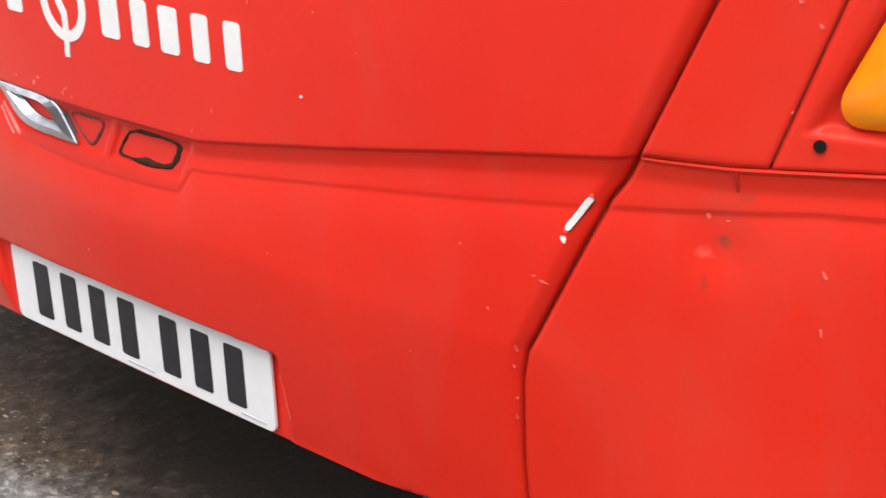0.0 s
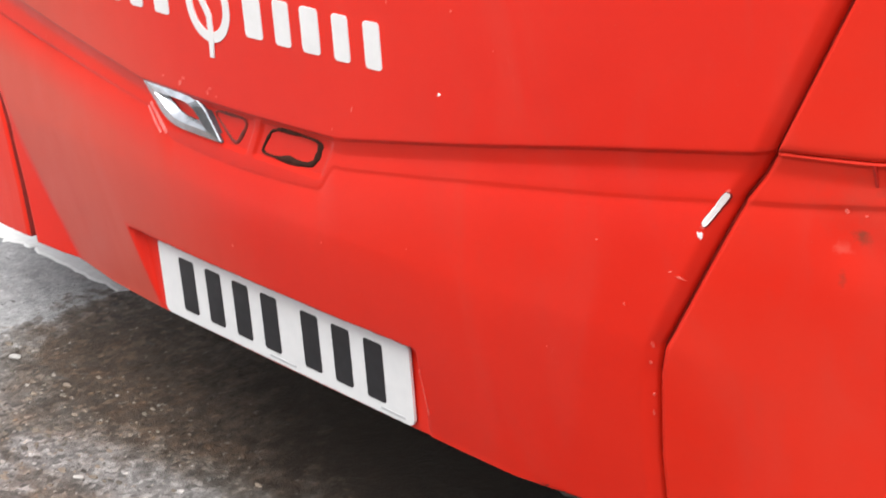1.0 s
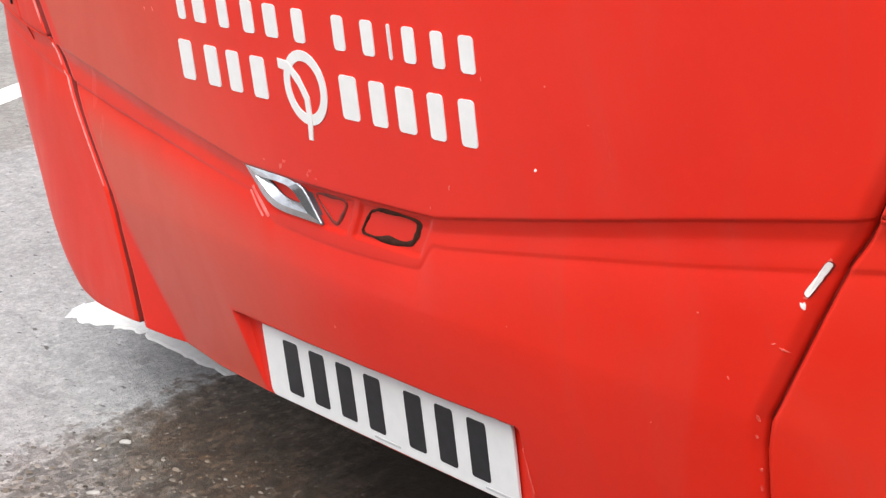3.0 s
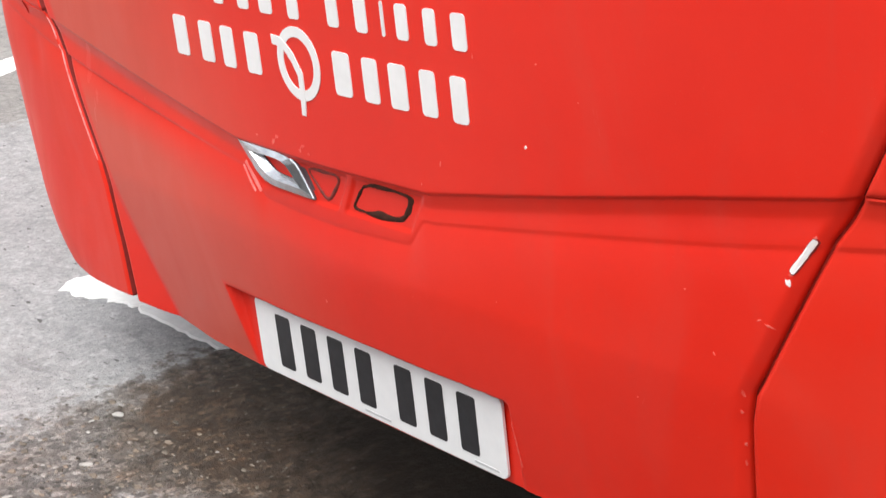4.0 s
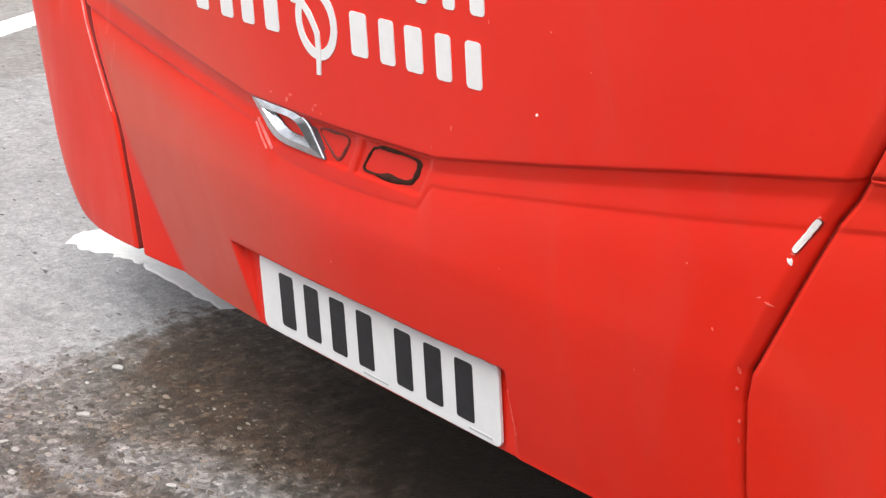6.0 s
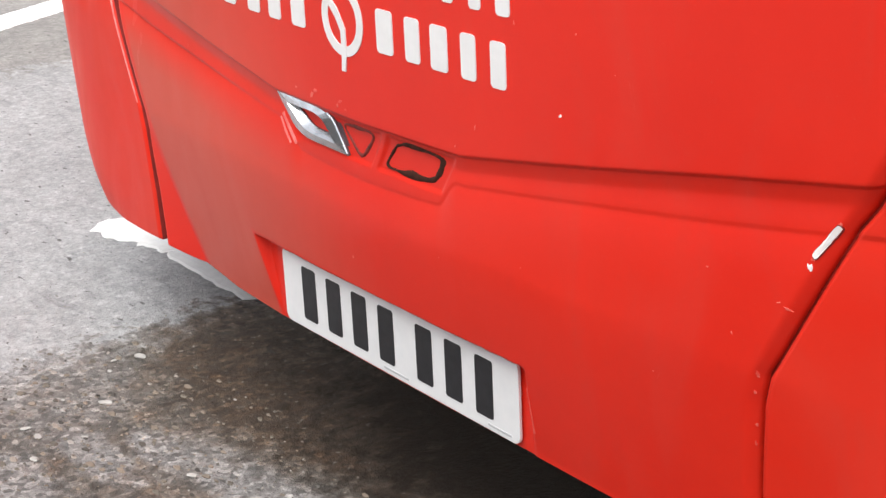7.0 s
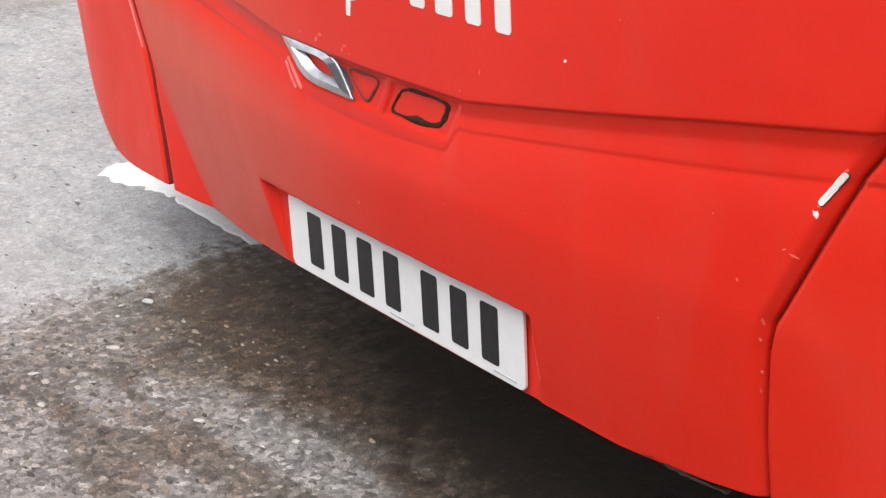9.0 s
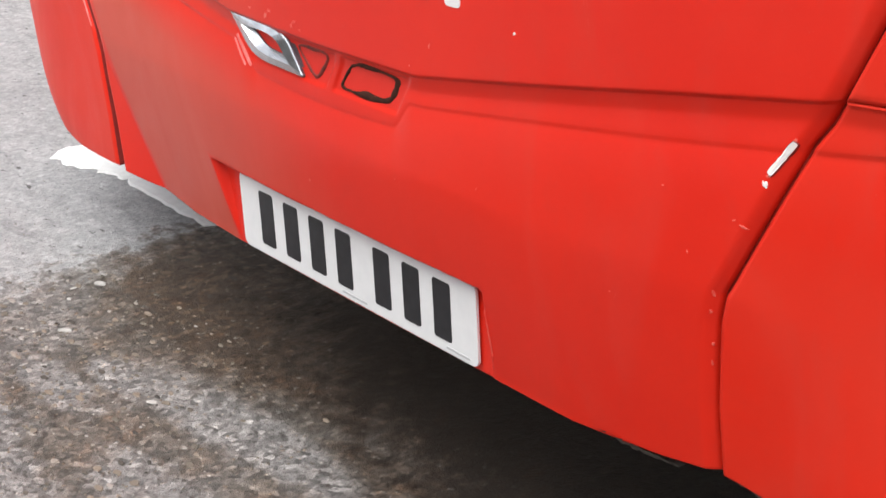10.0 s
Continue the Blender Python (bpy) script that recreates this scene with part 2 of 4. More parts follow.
def ground_material():
    m, n, l, p = material("worn_wet_tarmac", rough=0.6)
    co = n.new("ShaderNodeTexCoord").outputs["Object"]
    xyz = n.new("ShaderNodeSeparateXYZ")
    l.new(co, xyz.inputs[0])

    def math_node(op, a, b):
        q = n.new("ShaderNodeMath")
        q.operation = op
        for s, v in zip(q.inputs, (a, b)):
            if isinstance(v, (int, float)):
                s.default_value = v
            else:
                l.new(v, s)
        return q.outputs[0]

    grain = noise_tex(n, l, 170, 4, 0.7)
    clump = noise_tex(n, l, 34, 5, 0.7)
    broad = noise_tex(n, l, 3.1, 6, 0.62, dist=0.5)
    c = ramp(n, l, grain, [(0.22, (0.22, 0.22, 0.222)), (0.42, (0.415, 0.415, 0.42)), (0.75, (0.53, 0.53, 0.535))])
    blotch = noise_tex(n, l, 13, 7, 0.72, (0.6, 1.5, 1), 0.8)
    c = mix(n, l, 1.0, c, ramp(n, l, blotch, [(0.34, grey(0.76)), (0.46, grey(0.98)), (0.66, grey(1.06))]), "MULTIPLY")
    c = mix(n, l, 0.75, c, ramp(n, l, clump, [(0.3, grey(0.72)), (0.7, (1.08, 1.07, 1.05))]), "MULTIPLY")
    c = mix(n, l, 1.0, c, ramp(n, l, broad, [(0.3, grey(0.82)), (0.7, grey(1.12))]), "MULTIPLY")
    # dark pits and pale stones bound into the surface
    pits = ramp(n, l, noise_tex(n, l, 120, 3, 0.6), [(0.30, grey(1)), (0.36, grey(0))])
    c = mix(n, l, mix(n, l, 0.55, (0, 0, 0), pits), c, (0.09, 0.085, 0.08))
    fine = noise_tex(n, l, 75, 3, 0.6)
    coarse = noise_tex(n, l, 26, 4, 0.65)
    chips = ramp(n, l, fine, [(0.63, grey(0)), (0.67, grey(1))])

    def shape(x, y, rx, ry, wob):
        """One inside an oval with a ragged rim."""
        dx = math_node("DIVIDE", math_node("SUBTRACT", xyz.outputs["X"], x), rx)
        dy = math_node("DIVIDE", math_node("SUBTRACT", xyz.outputs["Y"], y), ry)
        r = math_node("POWER", math_node("ADD", math_node("MULTIPLY", dx, dx), math_node("MULTIPLY", dy, dy)), 0.5)
        return math_node("ADD", math_node("SUBTRACT", 1.0, r), wob)

    rag = math_node("MULTIPLY", math_node("SUBTRACT", noise_tex(n, l, 8, 8, 0.8), 0.5), 0.5)
    speck = math_node("MULTIPLY", math_node("SUBTRACT", coarse, 0.5), 0.6)
    rag = math_node("ADD", rag, speck)
    cell = n.new("ShaderNodeTexVoronoi")
    cell.inputs["Scale"].default_value = 95
    warp = n.new("ShaderNodeMix")
    warp.data_type = "VECTOR"
    warp.inputs[0].default_value = 0.012
    l.new(co, warp.inputs[4])
    wn3 = n.new("ShaderNodeTexNoise")
    wn3.inputs["Scale"].default_value = 60
    l.new(co, wn3.inputs["Vector"])
    l.new(wn3.outputs["Color"], warp.inputs[5])
    l.new(warp.outputs[1], cell.inputs["Vector"])
    pebble = ramp(n, l, cell.outputs["Color"], [(0.12, grey(0.4)), (0.5, grey(0.9)), (0.8, grey(1.5)), (0.95, grey(2.2))])
    # brown damp stain soaked in over the parking bay, with oil drips and painted shade under the bus
    edge = math_node("ADD", math_node("ADD", xyz.outputs["X"], 0.85), math_node("MULTIPLY", rag, 0.50))
    bay = shape(0.9, 4.0, 3.6, 6.6, math_node("MULTIPLY", rag, 0.5))
    inside = ramp(n, l, math_node("MINIMUM", edge, bay), [(0.0, grey(0)), (0.03, grey(0.55)), (0.13, grey(1))])
    wide_rag = math_node("MULTIPLY", rag, 1.9)
    worn = shape(-0.20, -0.105, 0.25, 0.065, wide_rag)
    for spot in ((-0.06, -0.090, 0.20, 0.055), (-0.40, -0.15, 0.10, 0.045), (-0.05, -0.28, 0.22, 0.065), (-0.29, -0.425, 0.20, 0.085), (-0.47, -0.375, 0.16, 0.075), (-0.45, -0.235, 0.13, 0.045)):
        worn = math_node("MAXIMUM", worn, shape(*spot, wide_rag))
    worn = ramp(n, l, worn, [(-0.0, grey(0)), (0.35, grey(1))])
    patch = math_node("ADD", noise_tex(n, l, 4.6, 6, 0.7), math_node("MULTIPLY", speck, 0.5))
    heavy = ramp(n, l, patch, [(0.36, grey(0.82)), (0.50, grey(1.0))])
    dry = ramp(n, l, shape(-0.70, -0.22, 0.19, 0.17, wide_rag), [(0.0, grey(0)), (0.4, grey(1))])
    heavy = mix(n, l, dry, heavy, grey(0.74))
    heavy = mix(n, l, worn, heavy, grey(0.56))
    wet = mix(n, l, 1.0, inside, heavy, "MULTIPLY")
    rust = ramp(n, l, noise_tex(n, l, 11, 6, 0.7), [(0.40, (0.32, 0.287, 0.250)), (0.56, (0.34, 0.278, 0.224)), (0.72, (0.46, 0.297, 0.186))])
    c = mix(n, l, wet, c, mix(n, l, 1.0, c, rust, "MULTIPLY"))
    # damp ovals along the bus, with part of its shadow painted in
    damp_shade = math_node("MAXIMUM", shape(-0.42, 0.20, 0.50, 0.31, rag), shape(0.25, 0.26, 0.75, 0.34, rag))
    damp_shade = mix(n, l, 1.0, inside, ramp(n, l, damp_shade, [(0.0, grey(0)), (0.28, grey(1))]), "MULTIPLY")
    c = mix(n, l, damp_shade, c, mix(n, l, 1.0, c, (0.52, 0.40, 0.31), "MULTIPLY"))
    far = ramp(n, l, math_node("ADD", math_node("MULTIPLY", xyz.outputs["X"], -1.0), math_node("SUBTRACT", math_node("MULTIPLY", rag, 0.8), 2.62)), [(0.0, grey(0)), (0.05, grey(0.8))])
    c = mix(n, l, far, c, mix(n, l, 1.0, c, (0.70, 0.67, 0.62), "MULTIPLY"))
    pale_chip = ramp(n, l, noise_tex(n, l, 31, 2), [(0.40, (0.22, 0.14, 0.08)), (0.60, (0.42, 0.40, 0.37))])
    c = mix(n, l, mix(n, l, 0.8, (0, 0, 0), mix(n, l, 1.0, chips, mix(n, l, 0.8, (1, 1, 1), inside), "MULTIPLY")), c, pale_chip)
    c = mix(n, l, mix(n, l, inside, grey(0.20), grey(0.80)), c, mix(n, l, 1.0, c, pebble, "MULTIPLY"))
    coarse2 = noise_tex(n, l, 48, 6, 0.85)
    lump = ramp(n, l, coarse2, [(0.36, grey(0.5)), (0.5, grey(0.95)), (0.62, grey(1.7))])
    c = mix(n, l, mix(n, l, inside, grey(0.22), grey(0.7)), c, mix(n, l, 1.0, c, lump, "MULTIPLY"))
    holes = ramp(n, l, noise_tex(n, l, 44, 4, 0.55, (0.6, 1.4, 1)), [(0.305, grey(0.85)), (0.345, grey(0))])
    c = mix(n, l, holes, c, (0.075, 0.070, 0.065))
    flecks = ramp(n, l, noise_tex(n, l, 62, 3, 0.55, (0.7, 1.3, 1)), [(0.33, grey(0.75)), (0.39, grey(0))])
    c = mix(n, l, mix(n, l, 1.0, inside, flecks, "MULTIPLY"), c, (0.045, 0.038, 0.032))
    # oil under the engine, with the bus's shade put into its near-black
    oil_shade = ramp(n, l, shape(0.39, 0.475, 1.29, 0.64, rag), [(0.0, grey(0)), (0.32, grey(0.92))])
    c = mix(n, l, oil_shade, c, (0.014, 0.0105, 0.0085))
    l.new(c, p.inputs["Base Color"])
    l.new(ramp(n, l, wet, [(0.0, grey(0.7)), (1.0, grey(0.46))]), p.inputs["Roughness"])
    l.new(ramp(n, l, oil_shade, [(0.0, grey(0.4)), (0.9, grey(0.12))]), p.inputs["Specular IOR Level"])
    rise = math_node("ADD", math_node("MULTIPLY", grain, 0.5), math_node("ADD", math_node("MULTIPLY", clump, 0.7), math_node("ADD", math_node("MULTIPLY", coarse2, 0.8), math_node("MULTIPLY", chips, 0.15))))
    bump(n, l, p, rise, 0.9, 0.007)
    return m


def simple(name, a, b, scale, rough, metal=0.0, relief=0.2, dist=0.001, coat=0.0):
    m, n, l, p = material(name, rough=rough, metal=metal, coat=coat)
    f = noise_tex(n, l, scale, 5, 0.6)
    l.new(ramp(n, l, f, [(0.3, a), (0.72, b)]), p.inputs["Base Color"])
    bump(n, l, p, f, relief, dist)
    return m


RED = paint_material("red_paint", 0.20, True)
MATT = paint_material("faded_red_paint", 0.03, False)
MATT.node_tree.nodes["Principled BSDF"].inputs["Specular IOR Level"].default_value = 0.16
TARMAC = ground_material()
BLACK = simple("dark_underbody", (0.008, 0.008, 0.008), (0.022, 0.020, 0.018), 30, 0.85)
BLACK.node_tree.nodes["Principled BSDF"].inputs["Specular IOR Level"].default_value = 0.1
# dark red with the seam gap's shade in it; also rims the filler scrape
RIM = simple("gap_shade_and_scrape_rim", (0.14, 0.009, 0.006), (0.26, 0.014, 0.009), 30, 0.8)
FLANGE = simple("dim_red_flange", (0.30, 0.014, 0.008), (0.48, 0.022, 0.012), 30, 0.7)
GLASS = simple("dark_tinted_glass", (0.006, 0.006, 0.007), (0.016, 0.016, 0.018), 6, 0.08, relief=0.02)
PLATE = simple("white_plate", (0.74, 0.745, 0.75), (0.80, 0.80, 0.80), 40, 0.32, relief=0.03)
INK = simple("black_print", (0.010, 0.011, 0.014), (0.022, 0.023, 0.027), 60, 0.4)
FAINT = simple("faint_grey_print", (0.45, 0.46, 0.47), (0.55, 0.55, 0.56), 60, 0.5)
VINYL = simple("white_vinyl", (0.76, 0.75, 0.74), (0.84, 0.83, 0.82), 35, 0.4, relief=0.05)
CHROME = simple("worn_chrome", (0.46, 0.47, 0.49), (0.68, 0.69, 0.71), 60, 0.20, metal=0.95, relief=0.25)
BADGE_DARK = simple("badge_sides_and_shadow", (0.05, 0.035, 0.04), (0.12, 0.08, 0.09), 40, 0.4)
GLUE = simple("black_glue", (0.018, 0.009, 0.006), (0.075, 0.026, 0.017), 90, 0.85, relief=0.6)
GLUE.node_tree.nodes["Principled BSDF"].inputs["Specular IOR Level"].default_value = 0.15
STALE = simple("faded_brown_glue", (0.06, 0.014, 0.009), (0.30, 0.02, 0.012), 120, 0.6, relief=0.5)
CHIP = simple("bare_filler_chip", (0.80, 0.74, 0.70), (0.90, 0.88, 0.86), 120, 0.6, relief=0.4)
PINK = simple("scuffed_paint", (0.74, 0.045, 0.028), (0.80, 0.21, 0.165), 120, 0.55, relief=0.4)
# pale pink standing for highlights on panel and pod edges
GLINT = simple("pink_highlight_paint", (0.76, 0.10, 0.085), (0.84, 0.30, 0.27), 60, 0.35, relief=0.2, coat=0.3)
SCUFF = simple("dark_scuff", (0.34, 0.018, 0.010), (0.66, 0.016, 0.008), 80, 0.6, relief=0.4)
GREYED = simple("scraped_grey_edge", (0.05, 0.042, 0.036), (0.15, 0.13, 0.11), 70, 0.7, relief=0.5)
LINE = simple("worn_white_road_paint", (0.82, 0.82, 0.80), (0.92, 0.92, 0.90), 45, 0.6, relief=0.6, dist=0.002)
RUBBER = simple("black_rubber", (0.012, 0.012, 0.012), (0.03, 0.03, 0.03), 60, 0.8)
STEEL = simple("grey_wheel_steel", (0.16, 0.16, 0.16), (0.28, 0.28, 0.28), 20, 0.5, metal=0.6)
STONE = simple("pale_stone_chip", (0.30, 0.29, 0.27), (0.52, 0.50, 0.47), 90, 0.7, relief=0.5)
AMBER = simple("amber_lens", (1.0, 0.24, 0.0), (1.0, 0.40, 0.0), 9, 0.22, relief=0.05, coat=0.15)
AMBER.node_tree.nodes["Principled BSDF"].inputs["Subsurface Weight"].default_value = 0.4
AMBER.node_tree.nodes["Principled BSDF"].inputs["Subsurface Radius"].default_value = (0.03, 0.012, 0.002)

# ---- mesh helpers ----


def mesh_object(name, verts, faces, mat, parent=None, label="", smooth=False):
    me = bpy.data.meshes.new(name)
    me.from_pydata([tuple(v) for v in verts], [], faces)
    me.materials.append(mat)
    if smooth:
        me.polygons.foreach_set("use_smooth", [True] * len(me.polygons))
    me.update()
    ob = new(name, me)
    ob.parent = parent
    return tagged(ob, label)


def part(name, bm, mat, parent=None, label="", smooth=False):
    bmesh.ops.recalc_face_normals(bm, faces=bm.faces)
    me = bpy.data.meshes.new(name)
    bm.to_mesh(me)
    bm.free()
    me.materials.append(mat)
    if smooth:
        me.polygons.foreach_set("use_smooth", [True] * len(me.polygons))
    ob = new(name, me)
    ob.parent = parent
    return tagged(ob, label)


def prism(outline, front, back, bevel=0.0):
    """A solid from an outline in x, z between two functions or values of y."""
    bm = bmesh.new()
    fy = front if callable(front) else (lambda x: front)
    by = back if callable(back) else (lambda x: back)
    a = [bm.verts.new((x, fy(x), z)) for x, z in outline]
    b = [bm.verts.new((x, by(x), z)) for x, z in outline]
    face = bm.faces.new(a)
    bm.faces.new(b[::-1])
    k = len(a)
    for i in range(k):
        bm.faces.new((a[i], b[i], b[(i + 1) % k], a[(i + 1) % k]))
    if bevel:
        bmesh.ops.bevel(bm, geom=list(face.edges), offset=bevel, segments=2, affect="EDGES", profile=0.5)
    return bm


def rounded(x0, x1, z0, z1, r, lean=0.0, steps=4):
    pts = []
    for cx, cz, a0 in ((x1 - r, z1 - r, 0), (x0 + r, z1 - r, 90), (x0 + r, z0 + r, 180), (x1 - r, z0 + r, 270)):
        for i in range(steps + 1):
            a = radians(a0 + 90 * i / steps)
            z = cz + r * math.sin(a)
            pts.append((cx + r * math.cos(a) + lean * (z - z0), z))
    return pts


# ---- the rear of the bus as a surface ----
HALF = 1.25
A0, A1, R1 = math.atan(2 * 0.03 * 0.75 / 0.72 ** 2), radians(26), 1.16
X1 = 0.75 + R1 * (math.sin(A1) - math.sin(A0))
Y0 = -0.03 + 0.03 * (0.75 / 0.72) ** 2
Y1 = Y0 + R1 * (math.cos(A0) - math.cos(A1))
R2 = (HALF - X1) / (1 - math.sin(A1))
S1 = 0.75 + R1 * (A1 - A0)
S2 = S1 + R2 * (math.pi / 2 - A1)


def plan(s):
    """The rear's outline seen from above: x, y and the outward normal at a way s from the middle."""
    if s < 0.75:
        a = math.atan(2 * 0.03 * s / 0.72 ** 2)
        return s, -0.03 + 0.03 * (s / 0.72) ** 2, math.sin(a), -math.cos(a)
    if s < S1:
        a = A0 + (s - 0.75) / R1
        return 0.75 + R1 * (math.sin(a) - math.sin(A0)), Y0 + R1 * (math.cos(A0) - math.cos(a)), math.sin(a), -math.cos(a)
    if s < S2:
        a = A1 + (s - S1) / R2
        return X1 + R2 * (math.sin(a) - math.sin(A1)), Y1 + R2 * (math.cos(A1) - math.cos(a)), math.sin(a), -math.cos(a)
    return HALF, Y1 + R2 * math.cos(A1) + (s - S2), 1.0, 0.0


def face_y(x):
    return plan(abs(x))[1]


def table(*pairs):
    xs, ys = zip(*pairs)

    def at(v):
        if v <= xs[0]:
            return ys[0]
        for k in range(1, len(xs)):
            if v < xs[k]:
                return ys[k - 1] + (ys[k] - ys[k - 1]) * (v - xs[k - 1]) / (xs[k] - xs[k - 1])
        return ys[-1]

    return at


def soft(a, b, v):
    t = min(1.0, max(0.0, (v - a) / (b - a)))
    return t * t * (3 - 2 * t)


seam_x = table((-0.05, 0.636), (0.0, 0.634), (0.10, 0.634), (0.20, 0.641), (0.232, 0.648), (0.25, 0.658), (0.405, 0.737), (0.43, 0.755), (0.457, 0.771), (0.61, 0.845), (0.70, 0.885), (0.9, 0.90))


def seam_left(z):
    return seam_x(z) - 0.018 * (1 - min(1.0, max(0.0, z / 0.22)))


band_top = table((0, 0.357), (0.2, 0.360), (0.4, 0.394), (0.575, 0.4255), (0.69, 0.4445), (0.768, 0.457), (0.863, 0.463), (0.934, 0.471), (0.99, 0.477), (1.25, 0.49), (2, 0.49))
band_low = table((0, 0.318), (0.2, 0.322), (0.4, 0.351), (0.575, 0.376), (0.70, 0.396), (0.75, 0.404), (0.864, 0.422), (0.936, 0.434), (1.25, 0.457), (2, 0.457))
tail_low = table((0, -0.009), (0.42, -0.007), (0.55, 0.005), (0.66, 0.022))
tail_top = table((0, 0.655), (0.48, 0.645), (0.555, 0.671), (0.9, 0.79))
crease = table((0, 0.636), (0.44, 0.625), (0.553, 0.665), (0.9, 0.80))
lamp_edge = table((0.4, 0.868), (0.469, 0.895), (0.618, 0.952), (0.8, 1.02))


def band(hi, lo, z, step=0.0015):
    """Depth of the sunk band: a step in under the upper panels, a slow rise, a small step at its foot, then the body below."""
    if z >= hi:
        return 0.0
    u, tall = hi - z, hi - lo
    d = 0.0048 * soft(0, 0.006, u) + 0.0028 * soft(0.004, 0.024, u) - 0.0020 * soft(0.022, tall, u)
    d += step * soft(tall - 0.001, tall + 0.004, u)
    return d * math.exp(-max(0.0, u - tall - 0.004) / 0.032)


def tail_depth(x, z):
    """How far the engine cover lies behind the plan outline."""
    ax = abs(x)
    sx = seam_left(z) if x < 0 else seam_x(z)
    h = 0.0
    if z < 0.235:
        w = 0.088 * max(0.0, 1 - z / 0.235) + 0.010
        h += (0.032 - 0.008 * soft(0.2, 0.5, x)) * (1 - max(0.0, z) / 0.235) ** 1.3 * (min(1.0, max(0.0, (sx - ax) / w)) if x < 0 else 1.0)
    # the band's foot drops round the badge pod in the middle
    foot = band_low(ax) + (0.280 + 0.007 * (ax / 0.153) ** 2 - band_low(ax)) * soft(0.186, 0.146, ax)
    h += band(band_top(ax), foot, z, 0.0006 + 0.0034 * soft(0.20, 0.5, -x))
    # two pockets in the pod's floor, with a rib between them
    pocket = soft(0.0, 0.007, z - 0.297) * soft(0.0, 0.007, band_top(ax) - 0.006 - z)
    rib_at = 0.022 + 0.55 * (z - 0.303)
    pocket *= soft(0.004, 0.010, abs(x - rib_at)) * soft(0.0, 0.007, 0.158 + (z - 0.30) * 0.6 - ax)
    h += 0.0025 * pocket
    # number plate recess
    wide = 0.286 + 0.2465 * max(0.0, z) if x < 0 else 0.288
    rec = soft(0, 0.007 if x < 0 else 0.011, wide - ax) * soft(0, 0.006, 0.118 - z)
    want = 0.007 - face_y(ax)
    h = h + (want - h) * rec if want > h else h
    top = z - crease(ax)
    if top > 0:
        h += top * 0.75
    # the edge turns in at the seam
    turn = 0.020 + (0.012 * soft(0.16, 0.25, z) if x < 0 else 0.004)
    h += 0.009 * (1 - soft(0, turn, sx - ax)) ** 1.5
    return h


def lean(s, z):
    """The corners lean in towards the ground."""
    return soft(0.88, 1.10, s) * 0.045 * (0.31 - min(z, 0.45))


def corner_depth(s, z):
    x = plan(s)[0]
    h = band(band_top(x), band_low(x), z)
    k = soft(0.62, 0.98, s)
    h += 0.016 * k * max(0.0, (0.09 - z) / 0.10) ** 2.4
    h += lean(s, z)
    if z < 0.235:
        h += 0.024 * (1 - max(0.0, z) / 0.235) ** 1.3 * soft(0.86, 0.64, s)
    # shallow knock under the band and slow waves in the panel
    h += 0.004 * math.exp(-((s - 0.85) / 0.035) ** 2 - ((z - 0.385) / 0.03) ** 2)
    h += 0.0015 * math.sin(9 * s + 5 * z)
    return h


def far_depth(s, z):
    """The far corner keeps its edge straight at the seam."""
    tilt = 0.024 * (1 - max(0.0, z) / 0.235) ** 1.3 * soft(0.86, 0.64, s) if z < 0.235 else 0.0
    return corner_depth(s, z) - tilt


